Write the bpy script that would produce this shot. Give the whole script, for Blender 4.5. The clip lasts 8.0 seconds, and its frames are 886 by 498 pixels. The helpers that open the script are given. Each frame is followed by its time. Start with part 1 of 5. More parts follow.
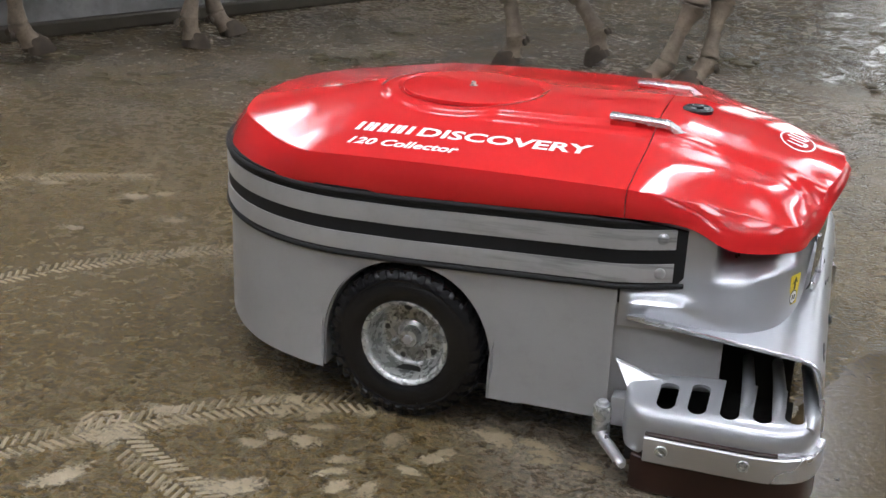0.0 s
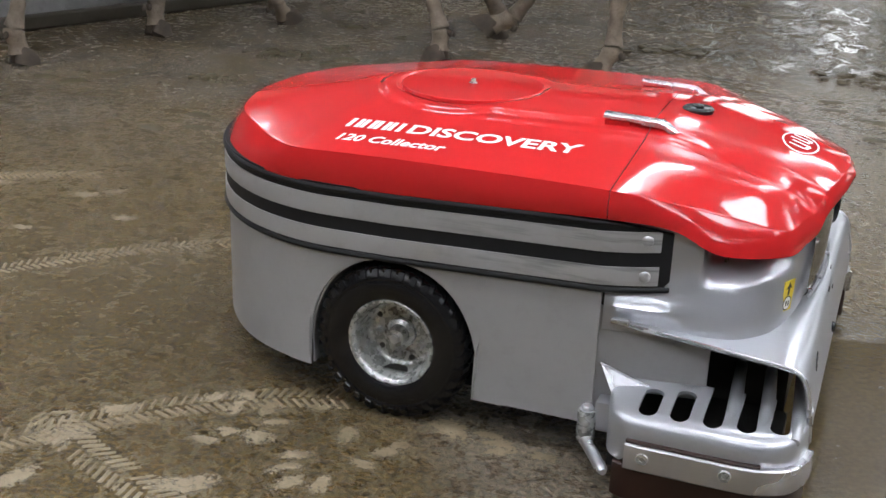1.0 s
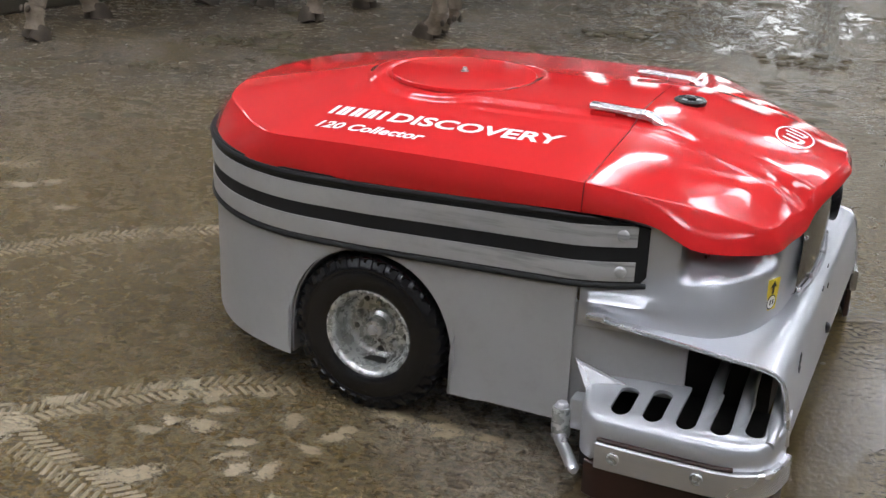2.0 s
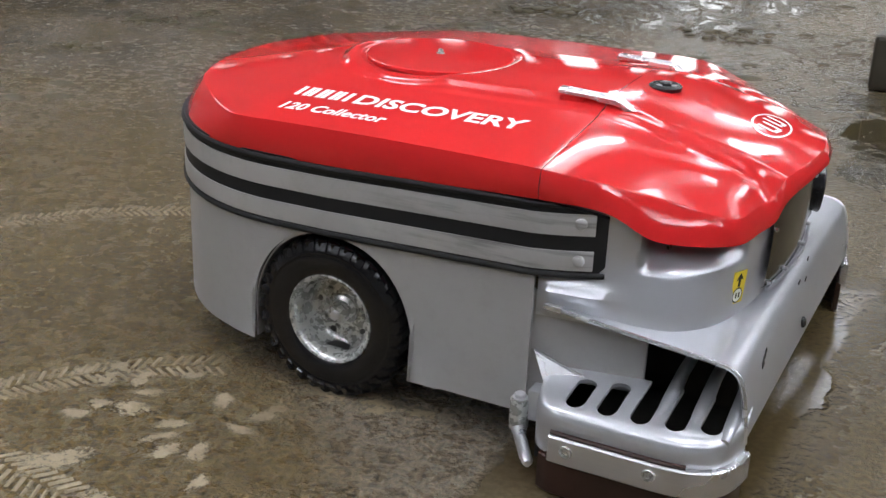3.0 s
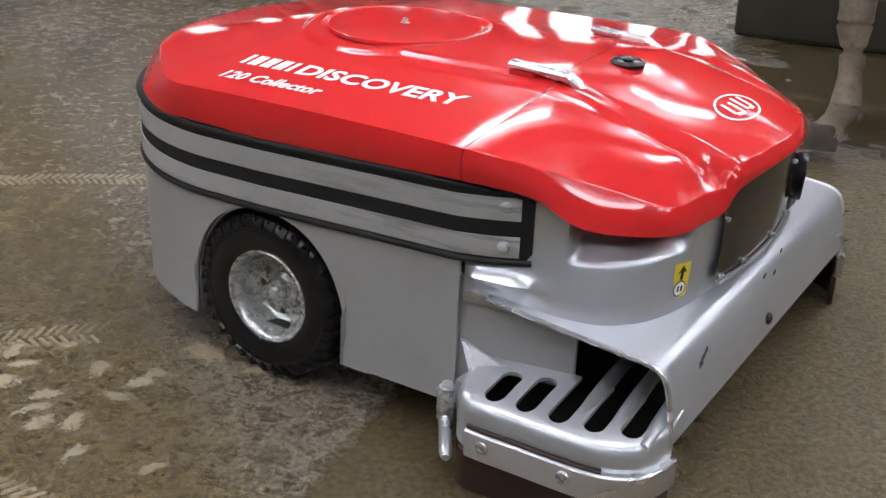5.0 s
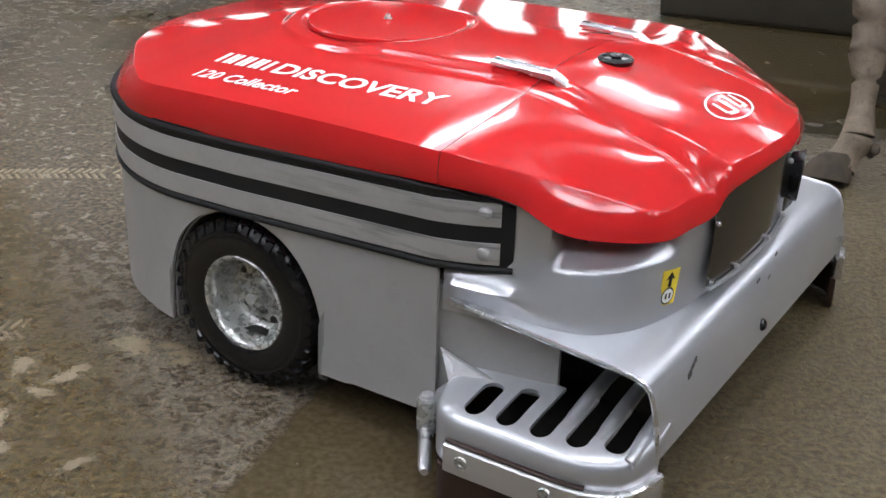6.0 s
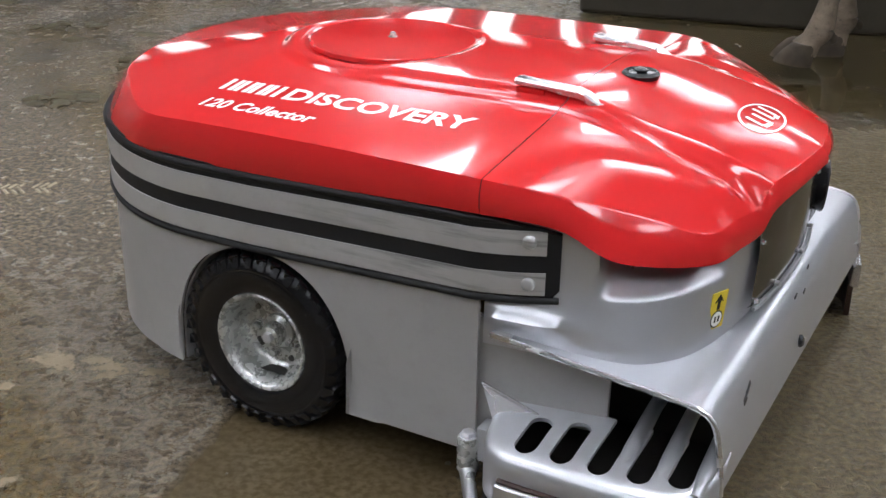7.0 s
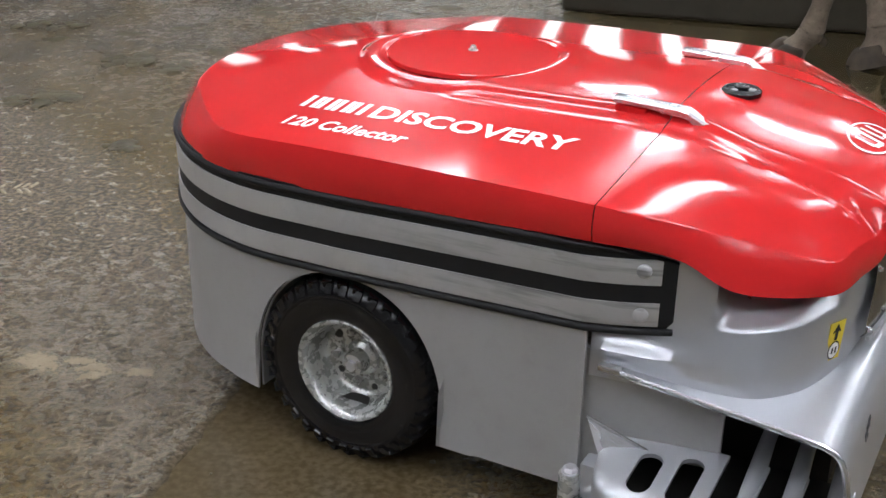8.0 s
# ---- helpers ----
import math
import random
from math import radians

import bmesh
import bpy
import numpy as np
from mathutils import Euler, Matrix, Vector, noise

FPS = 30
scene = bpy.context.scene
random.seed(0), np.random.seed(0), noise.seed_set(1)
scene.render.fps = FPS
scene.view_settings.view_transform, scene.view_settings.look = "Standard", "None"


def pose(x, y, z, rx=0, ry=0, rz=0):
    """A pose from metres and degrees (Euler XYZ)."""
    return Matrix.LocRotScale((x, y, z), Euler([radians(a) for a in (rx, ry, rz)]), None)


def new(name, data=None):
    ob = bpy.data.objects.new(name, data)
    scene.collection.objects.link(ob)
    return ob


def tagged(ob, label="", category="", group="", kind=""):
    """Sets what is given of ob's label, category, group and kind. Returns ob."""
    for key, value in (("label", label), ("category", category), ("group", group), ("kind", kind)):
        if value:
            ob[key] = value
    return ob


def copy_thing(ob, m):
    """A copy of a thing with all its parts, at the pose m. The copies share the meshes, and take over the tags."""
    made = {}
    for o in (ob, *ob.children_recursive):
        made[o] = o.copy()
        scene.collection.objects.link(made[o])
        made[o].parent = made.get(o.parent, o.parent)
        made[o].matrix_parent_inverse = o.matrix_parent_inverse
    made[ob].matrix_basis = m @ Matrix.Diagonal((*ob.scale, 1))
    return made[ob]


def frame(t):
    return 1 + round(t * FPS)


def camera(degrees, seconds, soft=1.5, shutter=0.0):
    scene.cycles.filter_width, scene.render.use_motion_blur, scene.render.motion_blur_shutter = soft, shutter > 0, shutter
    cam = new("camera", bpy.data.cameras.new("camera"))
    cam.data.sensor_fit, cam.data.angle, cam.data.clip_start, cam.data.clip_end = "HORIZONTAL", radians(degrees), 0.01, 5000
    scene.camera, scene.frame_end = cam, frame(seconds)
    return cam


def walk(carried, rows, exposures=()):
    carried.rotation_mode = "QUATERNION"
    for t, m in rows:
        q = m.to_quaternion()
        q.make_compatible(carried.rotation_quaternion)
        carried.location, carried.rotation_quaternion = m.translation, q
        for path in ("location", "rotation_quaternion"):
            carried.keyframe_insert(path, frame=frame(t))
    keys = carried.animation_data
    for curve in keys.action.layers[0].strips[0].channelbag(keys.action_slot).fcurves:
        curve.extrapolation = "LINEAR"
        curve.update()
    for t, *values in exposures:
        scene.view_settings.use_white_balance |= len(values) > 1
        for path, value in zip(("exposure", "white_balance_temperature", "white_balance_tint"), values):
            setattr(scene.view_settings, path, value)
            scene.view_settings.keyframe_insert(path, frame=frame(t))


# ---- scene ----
# ------------------------------------------------------------ camera
cam = camera(40.41, 8.0, soft=1.5)
walk(cam, [
    (0.0, pose(0.771, -2.725, 1.271, 69.51, -2.28, 18.22)),
    (0.5, pose(0.782, -2.723, 1.273, 69.33, -1.97, 17.43)),
    (1.0, pose(0.788, -2.719, 1.269, 69.27, -2.00, 16.05)),
    (1.5, pose(0.791, -2.715, 1.263, 69.08, -1.93, 14.85)),
    (3.0, pose(0.810, -2.710, 1.251, 67.89, -2.19, 10.17)),
    (3.5, pose(0.822, -2.712, 1.255, 67.41, -1.94, 8.74)),
    (4.0, pose(0.832, -2.711, 1.249, 67.25, -1.93, 7.37)),
    (4.5, pose(0.834, -2.713, 1.248, 66.66, -1.99, 5.84)),
    (6.0, pose(0.881, -2.719, 1.239, 65.65, -1.55, 1.23)),
    (6.5, pose(0.888, -2.720, 1.241, 65.60, -1.24, -0.89)),
    (7.0, pose(0.906, -2.723, 1.240, 65.81, -0.79, -2.44)),
    (7.5, pose(0.903, -2.725, 1.242, 65.62, -0.80, -3.17)),
    (8.0, pose(0.906, -2.725, 1.241, 65.76, -0.88, -3.25)),
], exposures=[(0.0, 0.0), (8.0, 0.0)])

# ------------------------------------------------------------ light
LAMP_GLOW = 16.5        # lit roof panels
world = bpy.data.worlds.new("world")
scene.world = world
world.use_nodes = True
sky = world.node_tree.nodes.new("ShaderNodeTexSky")
sky.sky_type, sky.sun_disc = "NISHITA", False
sky.sun_elevation, sky.sun_rotation = radians(35), radians(20)
bg = world.node_tree.nodes["Background"]
bg.inputs["Strength"].default_value = 0.12
world.node_tree.links.new(sky.outputs["Color"], bg.inputs["Color"])


# ------------------------------------------------------------ materials
def mat(name, color, rough=0.5, metal=0.0, coat=0.0, spec=0.5):
    m = bpy.data.materials.new(name)
    m.use_nodes = True
    b = m.node_tree.nodes["Principled BSDF"]
    b.inputs["Base Color"].default_value = (*color, 1)
    b.inputs["Roughness"].default_value = rough
    b.inputs["Metallic"].default_value = metal
    b.inputs["Coat Weight"].default_value = coat
    b.inputs["Coat Roughness"].default_value = 0.06
    b.inputs["Specular IOR Level"].default_value = spec
    return m


class Net:
    """Short hand for wiring a node material."""

    def __init__(self, m):
        self.t = m.node_tree
        self.b = self.t.nodes["Principled BSDF"]
        self.coord = self.t.nodes.new("ShaderNodeTexCoord")

    def noise(self, scale, detail=4.0, rough=0.55, dist=0.0, stretch=None, vec=None):
        n = self.t.nodes.new("ShaderNodeTexNoise")
        n.inputs["Scale"].default_value = scale
        n.inputs["Detail"].default_value = detail
        n.inputs["Roughness"].default_value = rough
        n.inputs["Distortion"].default_value = dist
        src = vec or self.coord.outputs["Object"]
        if stretch:
            mp = self.t.nodes.new("ShaderNodeMapping")
            mp.inputs["Scale"].default_value = stretch
            self.t.links.new(src, mp.inputs["Vector"])
            src = mp.outputs["Vector"]
        self.t.links.new(src, n.inputs["Vector"])
        return n.outputs["Fac"]

    def ramp(self, fac, *stops):
        r = self.t.nodes.new("ShaderNodeValToRGB")
        e = r.color_ramp.elements
        while len(e) < len(stops):
            e.new(0.5)
        for k, (p, c) in zip(e, stops):
            k.position = p
            k.color = (c, c, c, 1) if isinstance(c, (int, float)) else (*c, 1)
        self.t.links.new(fac, r.inputs["Fac"])
        return r.outputs["Color"]

    def math(self, op, a, b=None, clamp=False):
        n = self.t.nodes.new("ShaderNodeMath")
        n.operation, n.use_clamp = op, clamp
        for i, v in enumerate((a, b)):
            if v is None:
                continue
            if isinstance(v, (int, float)):
                n.inputs[i].default_value = v
            else:
                self.t.links.new(v, n.inputs[i])
        return n.outputs["Value"]

    def mix(self, fac, a, b):
        n = self.t.nodes.new("ShaderNodeMix")
        n.data_type = "RGBA"
        for s, v in ((n.inputs[0], fac), (n.inputs[6], a), (n.inputs[7], b)):
            if isinstance(v, tuple):
                s.default_value = (*v, 1)
            elif isinstance(v, (int, float)):
                s.default_value = v
            else:
                self.t.links.new(v, s)
        return n.outputs[2]

    def xyz(self):
        n = self.t.nodes.new("ShaderNodeSeparateXYZ")
        self.t.links.new(self.coord.outputs["Object"], n.inputs["Vector"])
        return n.outputs

    def out(self, color=None, rough=None, height=None, strength=0.3, dist=0.002):
        if color is not None:
            self.t.links.new(color, self.b.inputs["Base Color"])
        if rough is not None:
            self.t.links.new(rough, self.b.inputs["Roughness"])
        if height is not None:
            bp = self.t.nodes.new("ShaderNodeBump")
            bp.inputs["Strength"].default_value = strength
            bp.inputs["Distance"].default_value = dist
            self.t.links.new(height, bp.inputs["Height"])
            self.t.links.new(bp.outputs["Normal"], self.b.inputs["Normal"])


def painted(name, c1, c2, rough, scale=6.0, coat=0.0, metal=0.0, bump=0.02, wear=None, amount=0.22, vary=0.05, spec=0.5):
    """Paint, metal or rubber with faint cloudiness, dirt specks and uneven gloss."""
    m = mat(name, c1, rough, metal, coat, spec)
    n = Net(m)
    cloud = n.noise(scale, 5)
    col = n.mix(n.ramp(cloud, (0.30, 0.0), (0.72, 1.0)), c1, c2)
    grime = n.noise(scale * 7, 7, 0.72)
    if wear:
        col = n.mix(n.math("MULTIPLY", n.ramp(grime, (0.50, 0.0), (0.80, 1.0)), amount), col, wear)
    rg = n.ramp(n.noise(scale * 3, 6, 0.65), (0.25, max(rough - vary, 0.03)), (0.8, min(rough + vary, 1)))
    n.out(col, rg, n.noise(scale * 30, 3) if bump else None, bump, 0.001)
    return m


def brushed(name, c1, c2, rough):
    """Bare metal with fine lengthwise brushing and a few dull patches."""
    m = mat(name, c1, rough, 0.85)
    n = Net(m)
    grain = n.noise(60, 3, 0.6, stretch=(0.08, 1, 6))
    col = n.mix(n.math("MULTIPLY", grain, 0.8), c1, c2)
    n.out(col, n.ramp(n.noise(5, 4), (0.3, rough - 0.05), (0.75, rough + 0.07)), grain, 0.05, 0.0006)
    return m


RED = painted("red gelcoat", (0.64, 0.022, 0.024), (0.59, 0.021, 0.023), 0.085, 3.0, bump=0.0, vary=0.03)
GREY = painted("grey painted panel", (0.385, 0.38, 0.37), (0.345, 0.34, 0.33), 0.38, 4.0, metal=0.12, bump=0.01, wear=(0.20, 0.18, 0.15), amount=0.18)
SILVER = painted("silver painted casting", (0.55, 0.56, 0.59), (0.50, 0.51, 0.535), 0.30, 5.0, metal=0.60, coat=0.25, bump=0.0, vary=0.02)
STEEL = painted("scuffed steel strip", (0.55, 0.55, 0.55), (0.45, 0.45, 0.45), 0.34, 4.0, metal=0.4, bump=0.01, wear=(0.22, 0.22, 0.21), amount=0.25)


def rubbed(m):
    """Long dark rub marks on the strips, thickest towards the front ends."""
    n = Net(m)
    x = n.xyz()[0]
    marks = n.ramp(n.noise(6, 4, 0.6, stretch=(0.7, 0.7, 9)), (0.50, 0.0), (0.66, 1.0))
    where = n.math("MULTIPLY", n.math("SUBTRACT", x, 0.02), 2.6, clamp=True)
    old = n.b.inputs["Base Color"].links[0].from_socket
    n.out(n.mix(n.math("MULTIPLY", n.math("MULTIPLY", marks, where), 0.72), old, (0.13, 0.13, 0.125)))


rubbed(STEEL)
ALU = brushed("brushed aluminium", (0.74, 0.74, 0.76), (0.62, 0.62, 0.64), 0.27)
GALV = painted("galvanised steel", (0.60, 0.61, 0.59), (0.40, 0.405, 0.385), 0.28, 20.0, metal=0.6, bump=0.06, wear=(0.08, 0.07, 0.055), amount=0.45)
BLACK = painted("black rubber strip", (0.010, 0.010, 0.011), (0.014, 0.014, 0.015), 0.58, 12.0, bump=0.02, spec=0.3)
TYRE = painted("wet black tyre rubber", (0.006, 0.006, 0.007), (0.010, 0.010, 0.011), 0.24, 14.0, bump=0.06, spec=0.5)
PLASTIC = painted("black plastic", (0.010, 0.010, 0.012), (0.016, 0.016, 0.018), 0.25, 10.0, bump=0.02)
# near-black fill: the shade inside openings and under the body as a colour
DARK = painted("unlit interior black", (0.012, 0.011, 0.010), (0.02, 0.018, 0.015), 0.7, 10.0, bump=0.05)
BROWN = painted("red-brown rubber", (0.040, 0.016, 0.011), (0.022, 0.011, 0.008), 0.35, 12.0, bump=0.04, wear=(0.03, 0.022, 0.014), amount=0.5)
SMOKED = painted("smoked front panel", (0.035, 0.028, 0.020), (0.025, 0.02, 0.016), 0.12, 6.0, bump=0.0)
WHITE = mat("white film lettering", (0.85, 0.85, 0.85), 0.3)
YELLOW = painted("yellow sticker", (0.78, 0.60, 0.05), (0.74, 0.56, 0.05), 0.35, 20.0, bump=0.0)
INK = mat("black ink", (0.01, 0.01, 0.01), 0.4)
DIRT = painted("dried manure splash", (0.035, 0.03, 0.02), (0.05, 0.04, 0.03), 0.7, 40.0, bump=0.2)
GLOW = mat("lit diffuser", (0.9, 0.9, 0.9), 0.4)
GLOW.node_tree.nodes["Principled BSDF"].inputs["Emission Color"].default_value = (0.95, 0.99, 1.09, 1)
GLOW.node_tree.nodes["Principled BSDF"].inputs["Emission Strength"].default_value = LAMP_GLOW
DAYLIGHT = mat("daylight haze", (0.8, 0.8, 0.8), 0.9)
DAYLIGHT.node_tree.nodes["Principled BSDF"].inputs["Emission Color"].default_value = (0.93, 0.97, 1.0, 1)
DAYLIGHT.node_tree.nodes["Principled BSDF"].inputs["Emission Strength"].default_value = 3.2
FRAME = mat("white lamp frame", (0.75, 0.75, 0.75), 0.4)


def concrete(name, c1, c2, rough=0.8):
    m = mat(name, c1, rough)
    n = Net(m)
    a = n.noise(1.7, 6, 0.6)
    b = n.noise(14, 8, 0.7)
    col = n.mix(n.ramp(a, (0.35, 0.0), (0.65, 1.0)), c1, c2)
    col = n.mix(n.math("MULTIPLY", n.ramp(b, (0.5, 0.0), (0.7, 1.0)), 0.6), col, tuple(v * 0.5 for v in c1))
    n.out(col, None, b, 0.5, 0.01)
    return m


KERB_PALE = concrete("pale rough concrete", (0.34, 0.335, 0.32), (0.07, 0.066, 0.058))
KERB_WET = concrete("wet dirty concrete", (0.062, 0.053, 0.036), (0.034, 0.028, 0.018), 0.45)
WALLPAINT = concrete("grey cladding", (0.30, 0.30, 0.29), (0.24, 0.24, 0.23))
ROOF = concrete("roof sheeting", (0.66, 0.66, 0.66), (0.58, 0.58, 0.58))


def floor_material():
    """Wet concrete under a thin olive-brown manure film, with grey streaks, partly sheen put into the colour, and
    puddles.
    """
    m = mat("wet slurry floor", (0.1, 0.08, 0.05), 0.3)
    n = Net(m)
    x, y, _ = n.xyz()
    broad = n.noise(0.55, 4, 0.55)
    mid = n.noise(3.2, 6, 0.6, dist=0.6)
    small = n.noise(22, 5, 0.65, dist=0.4)
    fine = n.noise(70, 2.5, 0.5)
    grit = n.noise(260, 3, 0.7)
    crisp = n.ramp(fine, (0.36, 0.0), (0.64, 1.0))
    grey = n.mix(crisp, (0.080, 0.064, 0.044), (0.320, 0.265, 0.200))
    grey = n.mix(n.ramp(small, (0.33, 0.5), (0.6, 0.0)), grey, (0.062, 0.051, 0.038))
    film = n.mix(mid, (0.050, 0.034, 0.012), (0.088, 0.062, 0.025))
    film = n.mix(n.math("MULTIPLY", crisp, 0.75), film, n.mix(mid, (0.198, 0.137, 0.051), (0.245, 0.176, 0.077)))
    film = n.mix(n.ramp(small, (0.34, 0.28), (0.60, 0.0)), film, (0.062, 0.041, 0.015))
    # the film lies over most of the yard; one stretch is greyer, wet sheen mixed into its colour
    lane = n.math("ADD", n.math("MULTIPLY", x, 0.87), n.math("MULTIPLY", y, 0.49))
    away = n.math("SUBTRACT", n.math("ABSOLUTE", n.math("SUBTRACT", lane, 0.16)), 0.36)
    wob = n.math("MULTIPLY", n.math("SUBTRACT", mid, 0.5), 0.25)
    here = n.math("MULTIPLY", n.math("ADD", y, 1.5), 2.5, clamp=True)
    sheen_lane = n.math("MULTIPLY", n.math("MULTIPLY", n.math("ADD", away, wob), -6.0, clamp=True), here)
    far = n.math("MULTIPLY", n.math("SUBTRACT", n.math("ADD", y, n.math("MULTIPLY", broad, 1.2)), 1.4), 0.7, clamp=True)
    far = n.math("MULTIPLY", far, n.math("SUBTRACT", 1.0, n.math("MULTIPLY", n.math("MULTIPLY", n.math("SUBTRACT", x, 0.9), 1.4, clamp=True), 0.65)))
    greyed = n.math("MAXIMUM", n.math("MULTIPLY", sheen_lane, 0.7), n.math("MULTIPLY", far, n.ramp(mid, (0.40, 0.25), (0.60, 1.0))))
    col = n.mix(greyed, film, grey)
    # soaked and darker ahead of the machine
    east = n.math("MULTIPLY", n.math("MULTIPLY", n.math("SUBTRACT", x, 0.8), 1.3, clamp=True), n.math("MULTIPLY", n.math("SUBTRACT", 3.4, y), 0.8, clamp=True))
    soaked = n.mix(crisp, n.mix(mid, (0.026, 0.019, 0.007), (0.062, 0.047, 0.021)), n.mix(mid, (0.085, 0.064, 0.028), (0.170, 0.136, 0.076)))
    col = n.mix(n.math("MULTIPLY", east, 0.70), col, soaked)
    # dark damp drifts
    drift = n.ramp(n.noise(2.1, 7, 0.65, dist=1.2), (0.48, 0.0), (0.64, 1.0))
    col = n.mix(n.math("MULTIPLY", drift, n.math("MULTIPLY", far, 0.7)), col, (0.030, 0.024, 0.014))
    # pale dried crumbs
    crumbs = n.ramp(n.noise(9.0, 8, 0.72, dist=0.3), (0.60, 0.0), (0.66, 1.0))
    col = n.mix(n.math("MULTIPLY", crumbs, n.math("SUBTRACT", 0.28, n.math("MULTIPLY", greyed, 0.1))), col, (0.21, 0.168, 0.105))
    # puddles: lower, darker brown and smooth
    px = n.math("SUBTRACT", n.math("ADD", n.math("MULTIPLY", x, 0.94), n.math("MULTIPLY", y, -0.34)), 0.80)
    edge = n.math("ADD", px, n.math("MULTIPLY", n.math("SUBTRACT", n.noise(5.0, 5, 0.6), 0.5), 0.10))
    near = n.math("MULTIPLY", n.math("SUBTRACT", n.math("ADD", 0.15, n.math("MULTIPLY", broad, 0.8)), y), 5.0, clamp=True)
    pool = n.math("MULTIPLY", n.math("MULTIPLY", edge, 40.0, clamp=True), near)
    pool = n.math("MULTIPLY", pool, n.math("MULTIPLY", here, n.math("MULTIPLY", n.math("SUBTRACT", 0.62, edge), 6.0, clamp=True)))
    # standing water: before the platform and where the far daylight is mirrored
    def spot(cx, cy, sx, sy, soft):
        u = n.math("DIVIDE", n.math("SUBTRACT", x, cx), sx)
        v = n.math("DIVIDE", n.math("SUBTRACT", y, cy), sy)
        r = n.math("SQRT", n.math("ADD", n.math("MULTIPLY", u, u), n.math("MULTIPLY", v, v)))
        r = n.math("ADD", r, n.math("MULTIPLY", n.math("SUBTRACT", n.noise(2.6, 6, 0.65, dist=0.5), 0.5), 1.1))
        return n.math("MULTIPLY", n.math("SUBTRACT", 1.0, r), soft, clamp=True)
    broken = n.ramp(n.noise(5.5, 6, 0.7, dist=0.8, stretch=(1.6, 0.8, 1)), (0.46, 0.0), (0.54, 1.0))
    mirror = spot(2.9, 1.85, 1.5, 1.05, 6.0)
    water = n.math("MAXIMUM", n.math("MULTIPLY", spot(0.75, 4.9, 1.1, 1.5, 6.0), broken), mirror)
    water = n.math("MAXIMUM", water, spot(1.13, -0.16, 0.20, 0.30, 8.0))
    wet2 = n.ramp(n.noise(0.9, 5, 0.6, dist=0.8), (0.54, 0.0), (0.62, 1.0))
    water = n.math("MAXIMUM", water, n.math("MULTIPLY", wet2, n.math("MULTIPLY", broken, n.math("MULTIPLY", far, 0.7))))
    pool = n.math("MAXIMUM", pool, water)
    col = n.mix(n.math("MULTIPLY", pool, 0.78), col, n.mix(mid, (0.048, 0.032, 0.012), (0.092, 0.069, 0.032)))
    rough = n.ramp(n.math("ADD", n.math("MULTIPLY", small, 0.6), n.math("MULTIPLY", broad, 0.4)), (0.38, 0.12), (0.62, 0.36))
    rough = n.math("ADD", rough, n.math("MULTIPLY", east, 0.14))
    rough = n.mix(pool, rough, n.mix(small, (0.04, 0.04, 0.04), (0.20, 0.20, 0.20)))
    rough = n.mix(mirror, rough, (0.02, 0.02, 0.02))
    col = n.mix(n.math("MULTIPLY", mirror, 0.7), col, (0.030, 0.023, 0.010))
    h = n.math("ADD", n.math("MULTIPLY", fine, 1.2), n.math("MULTIPLY", grit, 0.25))
    h = n.math("ADD", h, n.math("MULTIPLY", small, 0.55))
    h = n.math("ADD", h, n.math("MULTIPLY", mid, 0.4))
    h = n.math("ADD", h, n.math("MULTIPLY", n.math("MULTIPLY", drift, far), 1.6))
    h = n.math("MULTIPLY", h, n.math("SUBTRACT", 1.0, n.math("MAXIMUM", n.math("MULTIPLY", pool, 0.93), n.math("MULTIPLY", mirror, 0.985))))
    h = n.math("MULTIPLY", h, n.math("SUBTRACT", 1.0, n.math("MULTIPLY", east, 0.45)))
    m.node_tree.nodes["Principled BSDF"].inputs["Specular IOR Level"].default_value = 0.36
    n.out(col, rough, h, 1.0, 0.014)
    return m


FLOOR = floor_material()


# ------------------------------------------------------------ mesh tools
def mesh_of(name, bm, material, smooth=True, angle=40):
    me = bpy.data.meshes.new(name)
    bmesh.ops.recalc_face_normals(bm, faces=bm.faces)
    bm.to_mesh(me)
    bm.free()
    me.materials.append(material)
    if smooth:
        me.polygons.foreach_set("use_smooth", [True] * len(me.polygons))
        me.set_sharp_from_angle(angle=radians(angle))
    return me


def part(name, bm, material, parent, label="", smooth=True, angle=40):
    ob = new(name, mesh_of(name, bm, material, smooth, angle))
    ob.parent = parent
    if label:
        tagged(ob, label)
    return ob


def thing(name, bm, material, label, category, kind="", group="", smooth=True):
    return tagged(new(name, mesh_of(name, bm, material, smooth)), label, category, group, kind)


def empty(name, label, category, group="", kind=""):
    ob = new(name)
    ob.empty_display_size = 0.1
    return tagged(ob, label, category, group, kind)


def add_box(bm, x0, y0, z0, x1, y1, z1, bevel=0.0, m=None):
    r = bmesh.ops.create_cube(bm, size=1)
    vs = r["verts"]
    bmesh.ops.scale(bm, vec=(x1 - x0, y1 - y0, z1 - z0), verts=vs)
    bmesh.ops.translate(bm, vec=((x0 + x1) / 2, (y0 + y1) / 2, (z0 + z1) / 2), verts=vs)
    if bevel:
        es = list({e for v in vs for e in v.link_edges})
        r2 = bmesh.ops.bevel(bm, geom=es, offset=bevel, segments=2, profile=0.5, affect="EDGES")
        vs = list({v for f in r2["faces"] for v in f.verts} | {v for v in vs if v.is_valid})
    if m is not None:
        bmesh.ops.transform(bm, matrix=m, verts=vs)
    return bm


